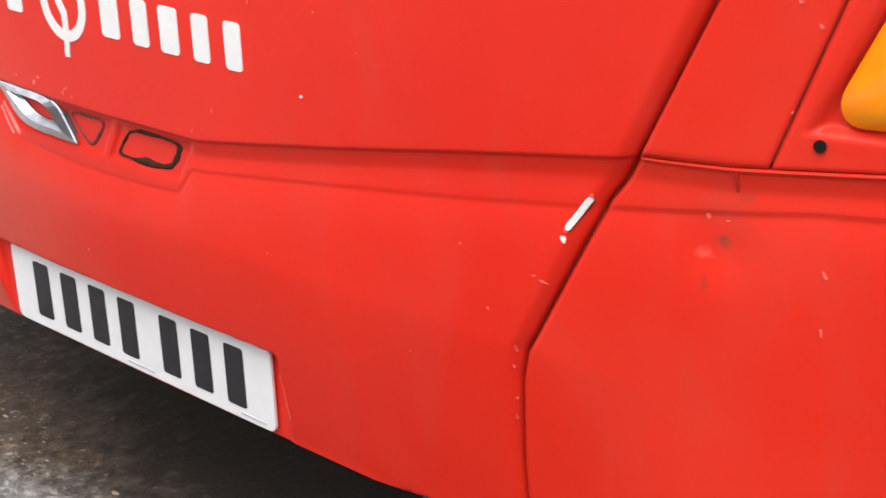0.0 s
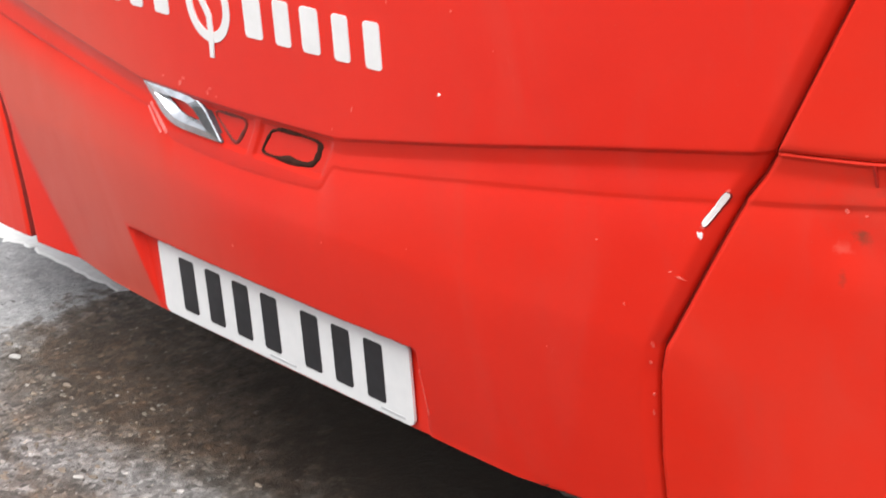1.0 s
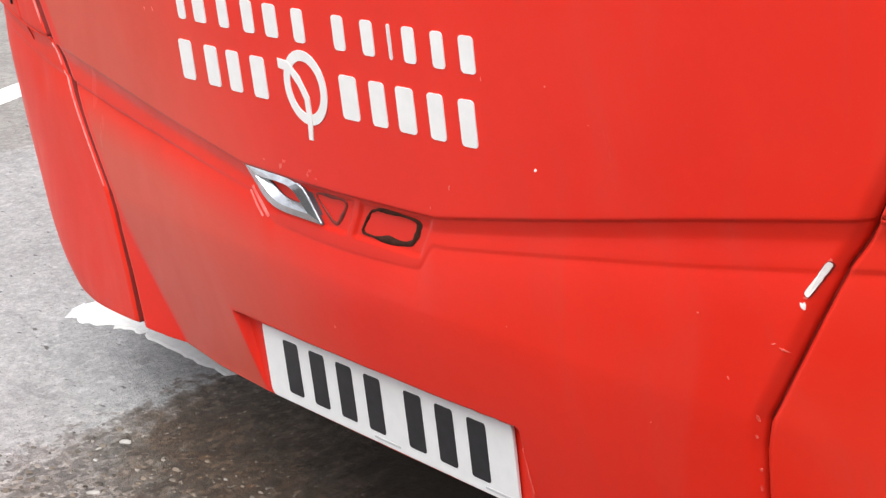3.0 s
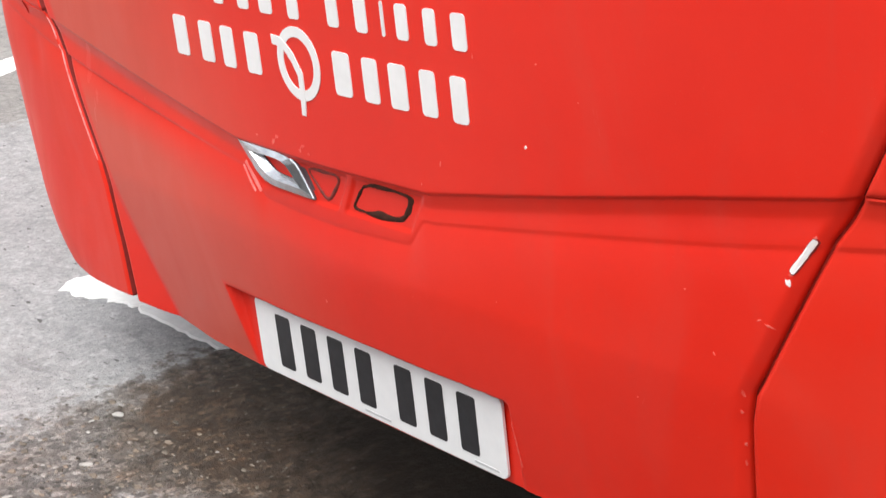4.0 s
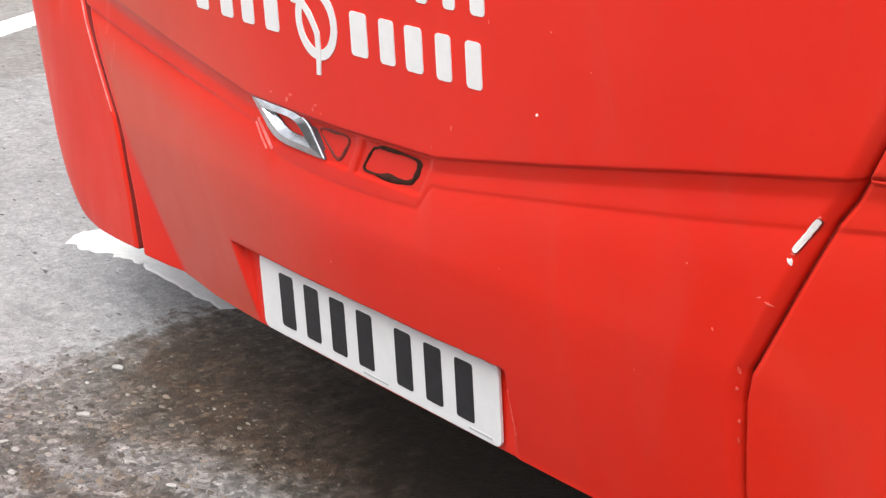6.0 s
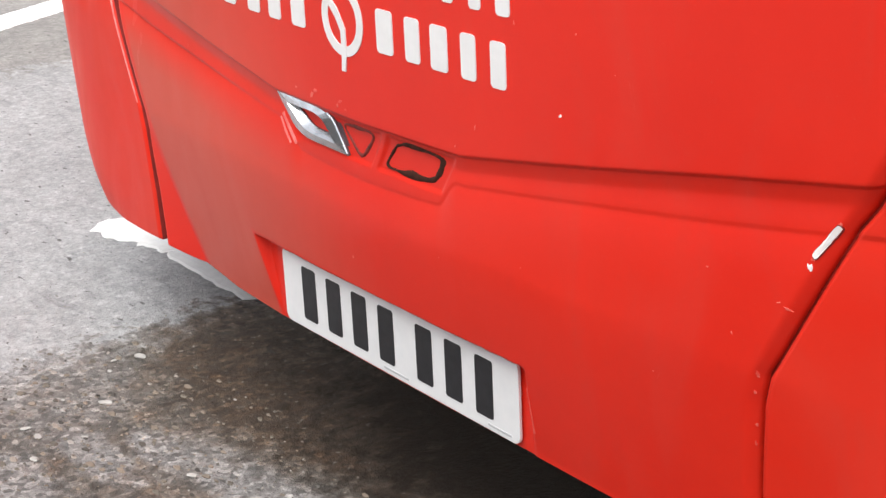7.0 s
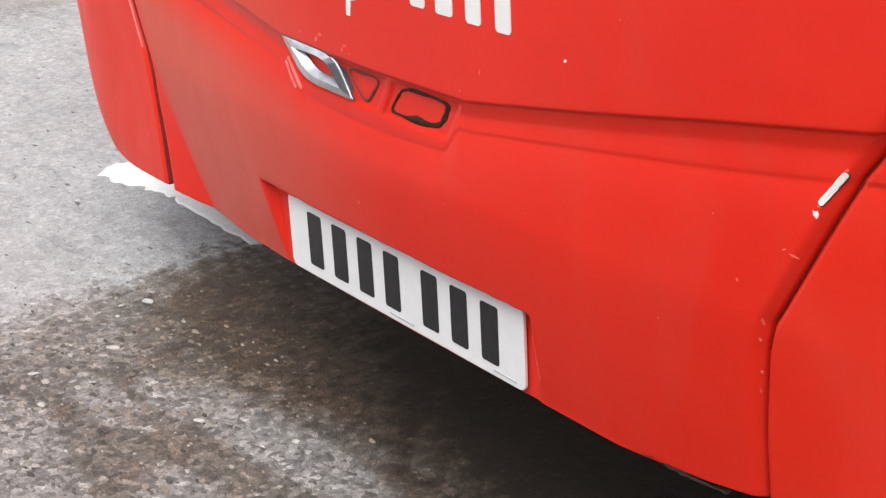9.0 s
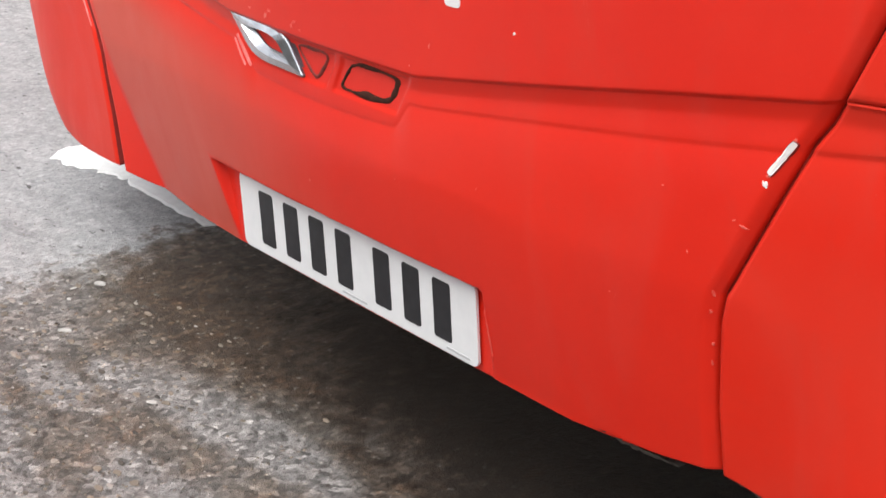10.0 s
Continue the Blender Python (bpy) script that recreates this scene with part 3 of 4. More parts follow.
def surface(name, left, right, low, high, cols, rows, depth, parent, label="", mirror=False, breaks=(), back=0.035, mat=None, r=0.004):
    """A panel over the plan outline between two edges, folded back all round."""
    us = np.linspace(0, 1, cols)

    def point(u, j):
        z = low(0.7) + (high(0.7) - low(0.7)) * j / (rows - 1)
        s = 0.0
        for _ in range(4):
            s = left(z) + (right(z) - left(z)) * u
            levels = [low(abs(s)), *[b(abs(s)) for b in breaks], high(abs(s))]
            z = levels[0] + (levels[-1] - levels[0]) * j / (rows - 1)
            for a in range(len(levels) - 1) if breaks else ():
                if row_at[a] <= j <= row_at[a + 1]:
                    z = levels[a] + (levels[a + 1] - levels[a]) * (j - row_at[a]) / (row_at[a + 1] - row_at[a])
        return s, z

    if breaks:
        mid = 0.5 * (left(0.4) + right(0.4)) if left(0.4) > 0 else 0.4
        lv = [low(mid), *[b(mid) for b in breaks], high(mid)]
        weight = np.array([q - p for p, q in zip(lv, lv[1:])])
        weight[1::2] *= 2.0
        row_at = [int(v) for v in np.round(np.concatenate([[0], np.cumsum(weight / weight.sum())]) * (rows - 1))]
    sign = -1 if mirror else 1
    grid = np.zeros((rows, cols, 3))
    for j in range(rows):
        for i in range(cols):
            s, z = point(us[i], j)
            edge = i in (0, cols - 1) or j in (0, rows - 1)
            d = depth(s, z) + (r if edge else 0)
            x, y, nx, ny = plan(abs(s))
            if s < 0:
                x, nx = -x, -nx
            grid[j, i] = (sign * (x - nx * d), y - ny * d, z + G)
    verts = grid.reshape(-1, 3).tolist()
    faces = [(j * cols + i, j * cols + i + 1, (j + 1) * cols + i + 1, (j + 1) * cols + i) for j in range(rows - 1) for i in range(cols - 1)]
    loop = [i for i in range(cols)] + [j * cols + cols - 1 for j in range(1, rows)] + [(rows - 1) * cols + i for i in range(cols - 2, -1, -1)] + [j * cols for j in range(rows - 2, 0, -1)]
    base = len(verts)
    for q in loop:
        x, y, z = verts[q]
        verts.append((x * (1 - 0.001), y + back, z))
    k = len(loop)
    faces += [(loop[a], base + a, base + (a + 1) % k, loop[(a + 1) % k]) for a in range(k)]
    if mirror:
        faces = [f[::-1] for f in faces]
    ob = mesh_object(name, verts, faces, mat or RED, parent, label, True)
    # folded edges get the darker red, so the gap's shade is in their colour
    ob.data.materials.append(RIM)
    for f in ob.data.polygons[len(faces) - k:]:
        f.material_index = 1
    return ob


# ---- the bus ----
bus = tagged(new("bus"), "red painted city bus with scuffed rear panels, parked on worn tarmac", "bus")

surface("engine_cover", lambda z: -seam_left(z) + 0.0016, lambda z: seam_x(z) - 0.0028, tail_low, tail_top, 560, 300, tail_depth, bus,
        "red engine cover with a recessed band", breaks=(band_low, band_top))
for mirror in (False, True):
    seam = seam_left if mirror else seam_x
    surface("corner_panel", lambda z: seam(z) + (0.0016 if mirror else 0.0028), lambda z: S2 + 0.25, table((0.6, 0.022), (0.8, 0.002), (1.0, -0.006), (S2 - 0.04, -0.006), (S2 + 0.10, 0.10), (2, 0.10)), band_top, 220, 170, far_depth if mirror else corner_depth, bus,
            "red lower corner panel", mirror, breaks=(band_low,), mat=MATT)
    surface("quarter_panel", lambda z: seam_x(z) + 0.0028, lambda z: lamp_edge(z) - 0.0012, lambda s: band_top(s) + 0.0008, lambda s: 0.80, 40, 70,
            lambda s, z: 0.0, bus, "red upper quarter panel", mirror, mat=MATT, r=0.002)


def flange(edge, low, high, depth, sg, back):
    """A dark red strip added behind an open seam to keep it from black."""
    bm = bmesh.new()
    rows = []
    for i in range(61):
        z = low + (high - low) * i / 60
        row = []
        for off in (-0.0045, 0.0045):
            x, y, nx, ny = plan(edge(z) + off)
            d = depth(edge(z), z) + back
            row.append(bm.verts.new((sg * (x - nx * d), y - ny * d, z + G)))
        rows.append(row)
    for p, q in zip(rows, rows[1:]):
        bm.faces.new((p[0], p[1], q[1], q[0]))
    bmesh.ops.solidify(bm, geom=bm.faces[:], thickness=0.002)
    return bm


for sg in (-1, 1):
    part("seam_flange", flange(seam_x if sg > 0 else seam_left, 0.02, 0.78, lambda s, z: max((corner_depth if sg > 0 else far_depth)(s, z) if z < band_top(s) else 0.0, tail_depth(sg * s, z)), sg, 0.0040), FLANGE, bus, "dark red flange behind the seam")
    part("seam_flange", flange(lamp_edge, 0.474, 0.79, lambda s, z: 0.0, sg, 0.0026), FLANGE, bus, "dark red flange behind the seam")


def lens_outline():
    return rounded(0.938, 1.15, 0.512, 0.67, 0.034, lean=0.48, steps=8)


def lamp_depth(s, z):
    """Light panel, dished round the indicator."""
    u = s - 0.48 * (z - 0.512)
    d = max(0.938 - u, u - 1.15, 0.512 - z, z - 0.67)
    return 0.012 * soft(0.010, 0.0, d) + lean(s, z)


for mirror in (False, True):
    sg = -1 if mirror else 1
    panel = surface("light_panel", lambda z: lamp_edge(z) + 0.0012, lambda z: S2 + 0.25, lambda s: band_top(s) + 0.0008, lambda s: 0.80, 130, 120,
                    lamp_depth, bus, "red light panel with a round fixing hole", mirror, mat=MATT, r=0.002)
    # indicator lens, bulging out of the dished panel
    rim_pts = lens_outline()
    cols, rows = len(rim_pts), 8
    vs, fs = [], []
    for j in range(rows + 1):
        q = j / rows
        for ps, pz in rim_pts:
            x, y, nx, ny = plan(1.07 + (ps - 1.07) * q)
            out = -0.003 + 0.017 * math.sqrt(max(0.0, 1 - q ** 3))
            vs.append((sg * (x + nx * out), y + ny * out, 0.59 + (pz - 0.59) * q + G))
    for j in range(rows):
        for i in range(cols):
            f = (j * cols + i, j * cols + (i + 1) % cols, (j + 1) * cols + (i + 1) % cols, (j + 1) * cols + i)
            fs.append(f if mirror else f[::-1])
    mesh_object("indicator_lens", vs, fs, AMBER, panel, "glossy amber plastic indicator lens", True)
    # fixing hole
    hole = bmesh.new()
    bmesh.ops.create_cone(hole, segments=20, radius1=0.0054, radius2=0.0054, depth=0.002, cap_ends=True)
    x, y, nx, ny = plan(0.938)
    bmesh.ops.transform(hole, matrix=Matrix.Translation((sg * x, y - 0.0030, 0.495 + G)) @ Euler((radians(90), 0, sg * math.atan2(nx, -ny))).to_matrix().to_4x4(), verts=hole.verts)
    part("fixing_hole", hole, BLACK, panel, "dark round hole")

# rear window over the cover
outline = [(-0.9, 0.79), (-0.555, 0.671), (-0.48, 0.645), (0, 0.655), (0.48, 0.645), (0.555, 0.671), (0.9, 0.79), (0.9, 1.5), (-0.9, 1.5)]
part("rear_window", prism([(x, z + G) for x, z in outline], lambda x: face_y(x) + 0.016, lambda x: face_y(x) + 0.05), GLASS, bus, "black tinted rear window")


def shell():
    """Sides, roof, floor and front of the body behind the rear panels."""
    y0, y1, z0, z1 = 0.30, 10.2, 0.42, 3.05
    ring = rounded(-HALF + 0.004, HALF - 0.004, z0, z1, 0.16, steps=6)
    bm = prism(ring, y0, y1)
    return bm


part("body_shell", shell(), RED, bus, "plain red bus body")
under = bmesh.new()
bmesh.ops.create_cube(under, size=1, matrix=Matrix.Translation((0, 0.27, 0.60)) @ Matrix.Diagonal((1.9, 0.10, 0.56, 1)))
part("inner_bulkhead", under, BLACK, bus)
upper = [(-1.2, 0.80), (-0.9, 0.80), (-0.9, 1.5), (0.9, 1.5), (0.9, 0.80), (1.2, 0.80), (1.2, 2.8), (-1.2, 2.8)]
part("upper_rear_panel", prism([(x, z + G) for x, z in upper], lambda x: face_y(x), 0.32), RED, bus)
tray = bmesh.new()
bmesh.ops.create_cube(tray, size=1, matrix=Matrix.Translation((0, 1.60, 0.385)) @ Matrix.Diagonal((2.2, 2.5, 0.05, 1)))
part("undertray", tray, BLACK, bus)


def wheel(x, y):
    bm = bmesh.new()
    bmesh.ops.create_cone(bm, segments=40, radius1=0.48, radius2=0.48, depth=0.30, cap_ends=True, matrix=Matrix.Rotation(radians(90), 4, "Y"))
    bmesh.ops.bevel(bm, geom=[e for e in bm.edges if abs(e.verts[0].co.x - e.verts[1].co.x) < 1e-4], offset=0.04, segments=2, affect="EDGES")
    bmesh.ops.translate(bm, vec=(x, y, 0.48), verts=bm.verts)
    tyre = part("tyre", bm, RUBBER, bus)
    rim = bmesh.new()
    bmesh.ops.create_cone(rim, segments=28, radius1=0.28, radius2=0.22, depth=0.32, cap_ends=True, matrix=Matrix.Rotation(radians(90 if x > 0 else -90), 4, "Y"))
    bmesh.ops.translate(rim, vec=(x, y, 0.48), verts=rim.verts)
    part("rim", rim, STEEL, tyre)


for wx in (-1.08, 1.08):
    for wy in (2.9, 8.2):
        wheel(wx, wy)

# number plate
plate = part("number_plate", prism([(x, z) for x, z in rounded(-0.26, 0.26, G, G + 0.111, 0.011)], 0.0, 0.004, 0.0008), PLATE, bus, "white rear number plate")
x = -0.219
for i in range(7):
    part("character_bar", prism(rounded(x + 0.008, x + 0.042, G + 0.016, G + 0.095, 0.004), -0.0007, 0.001), INK, plate, "plain black bar")
    x += 0.061 + (0.022 if i == 3 else 0)
part("maker_bar", prism(rounded(-0.02, 0.035, G + 0.006, G + 0.009, 0.001), -0.0005, 0.001), FAINT, plate)
part("maker_bar", prism(rounded(0.20, 0.245, G + 0.006, G + 0.009, 0.001), -0.0005, 0.001), FAINT, plate)


def sticker(name, outline, mat, label="", lift=0.0012, depth=None, parent=None):
    """A thin flat piece that follows the panel's outline in plan."""
    d = depth or (lambda x, z: 0.0)
    pts = [(x, z + G) for x, z in outline]
    bm = bmesh.new()
    a = [bm.verts.new((x, face_y(x) + d(x, z - G) - lift, z)) for x, z in pts]
    b = [bm.verts.new((x, face_y(x) + d(x, z - G) + 0.002, z)) for x, z in pts]
    k = len(a)
    bm.faces.new(a)
    for i in range(k):
        bm.faces.new((a[i], b[i], b[(i + 1) % k], a[(i + 1) % k]))
    return part(name, bm, mat, parent or bus, label)


# operator's lettering as plain bars: start, width, of each
def row_of_bars(starts, low, high):
    for x, w in starts:
        sticker("letter_bar", rounded(x + 0.2 * w, x + 0.8 * w, low(x), high(x), min(0.005, w * 0.35)), VINYL, "plain white vinyl bar")


upper_row = [(-0.308, 0.033), (-0.269, 0.049), (-0.205, 0.039), (-0.148, 0.042), (-0.099, 0.046), (-0.036, 0.038), (0.045, 0.036), (0.099, 0.036), (0.152, 0.009), (0.173, 0.034), (0.221, 0.033), (0.265, 0.038)]
row_of_bars(upper_row, lambda x: 0.536 - 0.008 * x, lambda x: 0.577 - 0.009 * x)
lower_row = [(-0.325, 0.055), (-0.258, 0.052), (-0.203, 0.049), (-0.147, 0.053), (0.041, 0.054), (0.099, 0.046), (0.146, 0.051), (0.202, 0.043), (0.253, 0.042)]
row_of_bars(lower_row, lambda x: 0.454 - 0.008 * x, lambda x: 0.507 - 0.009 * x)


def ring_mesh(cx, cz, rx, rz, wide, steps=48):
    bm = bmesh.new()
    loops = []
    for k, dy in ((1.0, -0.0012), (0.0, -0.0012), (0.0, 0.002), (1.0, 0.002)):
        loop = []
        for i in range(steps):
            a = 2 * math.pi * i / steps
            px = cx + (rx - wide * (1 - k)) * math.cos(a)
            loop.append(bm.verts.new((px, face_y(px) + dy, cz + (rz - wide * (1 - k)) * math.sin(a) + G)))
        loops.append(loop)
    for p, q in zip(loops, loops[1:] + loops[:1]):
        for i in range(steps):
            bm.faces.new((p[i], p[(i + 1) % steps], q[(i + 1) % steps], q[i]))
    return bm


part("logo_ring", ring_mesh(-0.020, 0.481, 0.044, 0.046, 0.013), VINYL, bus, "plain white vinyl ring")
tail = [(-0.072, 0.512), (-0.050, 0.510), (-0.030, 0.494), (-0.022, 0.482), (-0.014, 0.470), (-0.014, 0.440), (-0.018, 0.416), (-0.026, 0.416), (-0.024, 0.440), (-0.024, 0.466), (-0.034, 0.482), (-0.050, 0.498), (-0.072, 0.500)]
sticker("logo_stroke", tail, VINYL, "plain white vinyl stroke", lift=0.0016)

# ---- ground ----
def ground_sheet():
    steps = [-900, -200, -60, -20, -8, -4, -2, -1, 0, 1, 2, 4, 8, 20, 60, 200, 900]
    k = len(steps)
    vs = [(x, y, 0.0) for y in steps for x in steps]
    fs = [(j * k + i, j * k + i + 1, (j + 1) * k + i + 1, (j + 1) * k + i) for j in range(k - 1) for i in range(k - 1)]
    return mesh_object("ground", vs, fs, TARMAC)


tagged(ground_sheet(), "grey worn tarmac with brown oil stains, damp patches and painted shade under the bus", "ground", kind="structure")


def ragged_line(name, a, b, width, amount, step=0.012, ends=0.012):
    """A worn painted stripe with frayed edges."""
    rng = random.Random(len(name) + int(abs(a[0]) * 100))
    d = Vector((b[0] - a[0], b[1] - a[1]))
    length = d.length
    d.normalize()
    side = Vector((-d.y, d.x))
    k = max(4, int(length / step))
    bm = bmesh.new()
    rows = []
    for i in range(k + 1):
        t = i / k * length
        taper = 1.0 if ends <= 0 else min(1.0, 0.35 + t / 0.05, 0.3 + (length - t) / 0.03)
        top = 0.001 + (0.003 if 0 < i < k else 0.0)
        lo = -width / 2 * taper + rng.uniform(-amount, amount)
        hi = width / 2 * taper + rng.uniform(-amount, amount)
        q = Vector((a[0], a[1])) + d * t
        p, r = q + side * lo, q + side * hi
        rows.append([bm.verts.new((p.x, p.y, 0.001)), bm.verts.new((p.x + side.x * 0.004, p.y + side.y * 0.004, top)), bm.verts.new((r.x - side.x * 0.004, r.y - side.y * 0.004, top)), bm.verts.new((r.x, r.y, 0.001))])
    for p, q in zip(rows, rows[1:]):
        for j in range(3):
            bm.faces.new((p[j], q[j], q[j + 1], p[j + 1]))
    return part(name, bm, LINE)


tagged(ragged_line("bay_line", (-1.372, 0.230), (-1.105, 0.300), 0.098, 0.010), "chipped white painted bay line end on tarmac", "road marking", "bay lines", "structure")
tagged(ragged_line("bay_line", (-1.135, 0.283), (-0.790, 0.286), 0.100, 0.005, step=0.022), "chipped white painted bay line running under the bus", "road marking", "bay lines", "structure")
tagged(ragged_line("bay_line", (-2.60, -0.85), (-4.6, 4.5), 0.15, 0.005, ends=0), "white painted bay line on far tarmac", "road marking", "bay lines", "structure")


def wall(name, x0, x1, y0, y1, top, mat=None):
    bm = bmesh.new()
    bmesh.ops.create_cube(bm, size=1, matrix=Matrix.Translation(((x0 + x1) / 2, (y0 + y1) / 2, top / 2)) @ Matrix.Diagonal((x1 - x0, y1 - y0, top, 1)))
    tagged(part(name, bm, mat or BLOCKER), "unseen buff wall added to tone the paint's reflections" if mat else "unseen grey wall added to block low sky light", "wall", kind="structure")


# unseen walls, added to block the low sky and tone the paint's reflections
BUFF = simple("buff_blocker", (0.30, 0.22, 0.16), (0.42, 0.32, 0.24), 4, 0.9)
BLOCKER = simple("grey_blocker", (0.13, 0.125, 0.12), (0.20, 0.19, 0.18), 3, 0.85)
wall("sky_block_south", -14, 14, -11.3, -11, 5)
wall("sky_block_east", 14, 14.3, -11.3, 16, 5)
wall("sky_block_west", -14.3, -14, -11.3, 16, 5, BUFF)

# ---- badge, glue marks, wear and painted highlights on the rear ----


def eased(pts, cuts, steps=5):
    """An outline with its corners eased by the given shares of their sides."""
    out = []
    k = len(pts)
    for i in range(k):
        p, a, b = Vector(pts[i]), Vector(pts[i - 1]), Vector(pts[(i + 1) % k])
        u, v = p + (a - p) * cuts[i], p + (b - p) * cuts[i]
        for j in range(steps):
            t = j / (steps - 1)
            out.append(tuple(u * (1 - t) ** 2 + p * 2 * t * (1 - t) + v * t * t))
    return out


def badge():
    """A slanted ring with a raised ridge, standing off the pod's floor."""
    outer = eased([(-0.198, 0.357), (-0.070, 0.354), (-0.033, 0.302), (-0.150, 0.304)], (0.04, 0.30, 0.05, 0.32))
    inner = eased([(-0.150, 0.343), (-0.096, 0.344), (-0.064, 0.321), (-0.116, 0.323)], (0.05, 0.32, 0.05, 0.32))
    ridge = [((a + 2.2 * c) / 3.2, (b + 2.2 * d) / 3.2) for (a, b), (c, d) in zip(outer, inner)]
    bm = bmesh.new()
    rings = []
    for pts, y in ((outer, -0.014), (outer, -0.0245), ([(a + (c - a) * 0.08, b + (d - b) * 0.08) for (a, b), (c, d) in zip(outer, inner)], -0.026), (ridge, -0.0305), (inner, -0.0215), (inner, -0.012)):
        rings.append([bm.verts.new((x, y, z + G)) for x, z in pts])
    k = len(outer)
    for p, q in zip(rings, rings[1:]):
        for i in range(k):
            bm.faces.new((p[i], p[(i + 1) % k], q[(i + 1) % k], q[i]))
    return bm


emblem = part("badge", badge(), CHROME, bus, "worn chrome lozenge badge with dark sides")
# side and inner walls are coloured dark instead of chrome
emblem.data.materials.append(BADGE_DARK)
for f in emblem.data.polygons:
    if abs(f.normal.y) < 0.25 and f.center.y > -0.0265 and f.center.y < -0.016 and f.normal.dot(f.center - Vector((-0.112, f.center.y, 0.328 + G))) > 0:
        f.material_index = 1
    if f.center.y > -0.0205 and f.normal.dot(f.center - Vector((-0.107, f.center.y, 0.333 + G))) < 0:
        f.material_index = 1


def badge_shadow():
    """A dark rim added behind the badge as its shadow line, open in the middle."""
    outer = eased([(-0.200, 0.3625), (-0.066, 0.3600), (-0.0285, 0.3035), (-0.146, 0.3045)], (0.04, 0.30, 0.05, 0.32))
    inner = eased([(-0.152, 0.345), (-0.094, 0.346), (-0.062, 0.320), (-0.118, 0.322)], (0.05, 0.32, 0.05, 0.32))
    bm = bmesh.new()
    rings = [[bm.verts.new((x, y, z + G)) for x, z in pts] for pts, y in ((outer, -0.012), (outer, -0.0205), (inner, -0.0205), (inner, -0.012))]
    k = len(outer)
    for p, q in zip(rings, rings[1:] + rings[:1]):
        for i in range(k):
            bm.faces.new((p[i], p[(i + 1) % k], q[(i + 1) % k], q[i]))
    return bm


part("badge_shadow", badge_shadow(), BADGE_DARK, emblem, "dark rim added for the badge's shadow line")


def glue_loop(pts, wide, seed):
    """A smeared closed bead of old glue on the pod's floor."""
    rng = random.Random(seed)
    path = []
    k = len(pts)
    for i in range(k):
        (ax, az), (bx, bz) = pts[i], pts[(i + 1) % k]
        for j in range(6):
            path.append((ax + (bx - ax) * j / 6, az + (bz - az) * j / 6))
    for _ in range(2):
        path = [((path[i - 1][0] + 2 * p[0] + path[(i + 1) % len(path)][0]) / 4, (path[i - 1][1] + 2 * p[1] + path[(i + 1) % len(path)][1]) / 4) for i, p in enumerate(path)]
    cx, cz = sum(p[0] for p in path) / len(path), sum(p[1] for p in path) / len(path)
    bm = bmesh.new()
    rows, w = [], wide
    for x, z in path:
        w = min(1.7 * wide, max(0.45 * wide, w + rng.uniform(-0.45, 0.45) * wide))
        d = Vector((x - cx, z - cz)).normalized() * w / 2
        y = face_y(x) + tail_depth(x, z)
        rows.append([bm.verts.new((x + d.x * f, y - h, z + d.y * f + G)) for f, h in ((-1, -0.0005), (-0.5, 0.0014), (0.5, 0.0014), (1, -0.0005))])
    for p, q in zip(rows, rows[1:] + rows[:1]):
        for i in range(3):
            bm.faces.new((p[i], q[i], q[i + 1], p[i + 1]))
    return bm


part("glue_mark", glue_loop([(0.045, 0.312), (0.066, 0.339), (0.094, 0.347), (0.160, 0.344), (0.147, 0.319), (0.133, 0.310), (0.081, 0.307), (0.048, 0.307)], 0.0082, 3), GLUE, bus, "black outline of old glue", True)
part("glue_mark", glue_loop([(-0.051, 0.343), (0.025, 0.345), (-0.009, 0.303)], 0.0044, 5), STALE, bus, "black outline of old glue", True)


def blot(x, z, w, h, turn, mat, name, seed, label="", points=11, panel=None):
    """A small irregular flake lying on the paint."""
    rng = random.Random(seed)
    d = panel or tail_depth
    c, s = math.cos(radians(turn)), math.sin(radians(turn))
    bm = bmesh.new()
    ring, low = [], []
    for i in range(points):
        a = 2 * math.pi * i / points
        r = rng.uniform(0.45, 1.2)
        px, pz = r * w / 2 * math.cos(a), r * h / 2 * math.sin(a)
        qx, qz = x + c * px - s * pz, z + s * px + c * pz
        y = face_y(qx) + d(qx, qz)
        ring.append(bm.verts.new((qx, y - 0.0004, qz + G)))
        low.append(bm.verts.new((qx, y + 0.001, qz + G)))
    mid = bm.verts.new((x, face_y(x) + d(x, z) - 0.0006, z + G))
    for i in range(points):
        bm.faces.new((ring[i], ring[(i + 1) % points], mid))
        bm.faces.new((ring[i], low[i], low[(i + 1) % points], ring[(i + 1) % points]))
    return part(name, bm, mat, bus, label)


def capsule(long, wide):
    """A bar with round ends, as points all round."""
    h, r = long / 2 - wide / 2, wide / 2
    side = [(-h + 2 * h * i / 9, -r) for i in range(10)]
    end = [(h + r * math.sin(a), -r * math.cos(a)) for a in (0.6, 1.2, 1.9, 2.5)]
    half = side + end
    return half + [(-x, -z) for x, z in half]


def streak(x, z, long, wide, turn, label, mat=None):
    """A bar-shaped mark following the panel, for filler scrapes and for painted highlights."""
    c, s = math.cos(radians(turn)), math.sin(radians(turn))
    rng = random.Random(int(x * 1000))
    pts = [(px + rng.uniform(-0.0003, 0.0003), pz + rng.uniform(-0.0003, 0.0003)) for px, pz in capsule(long, wide)]
    sticker("chip_or_glint", [(x + c * px - s * pz, z + s * px + c * pz) for px, pz in pts], mat or CHIP, label, lift=0.0008 if mat is RIM else 0.0013, depth=tail_depth)


streak(0.7088, 0.3885, 0.046, 0.0080, 55, "dark broken rim of the scrape", RIM)
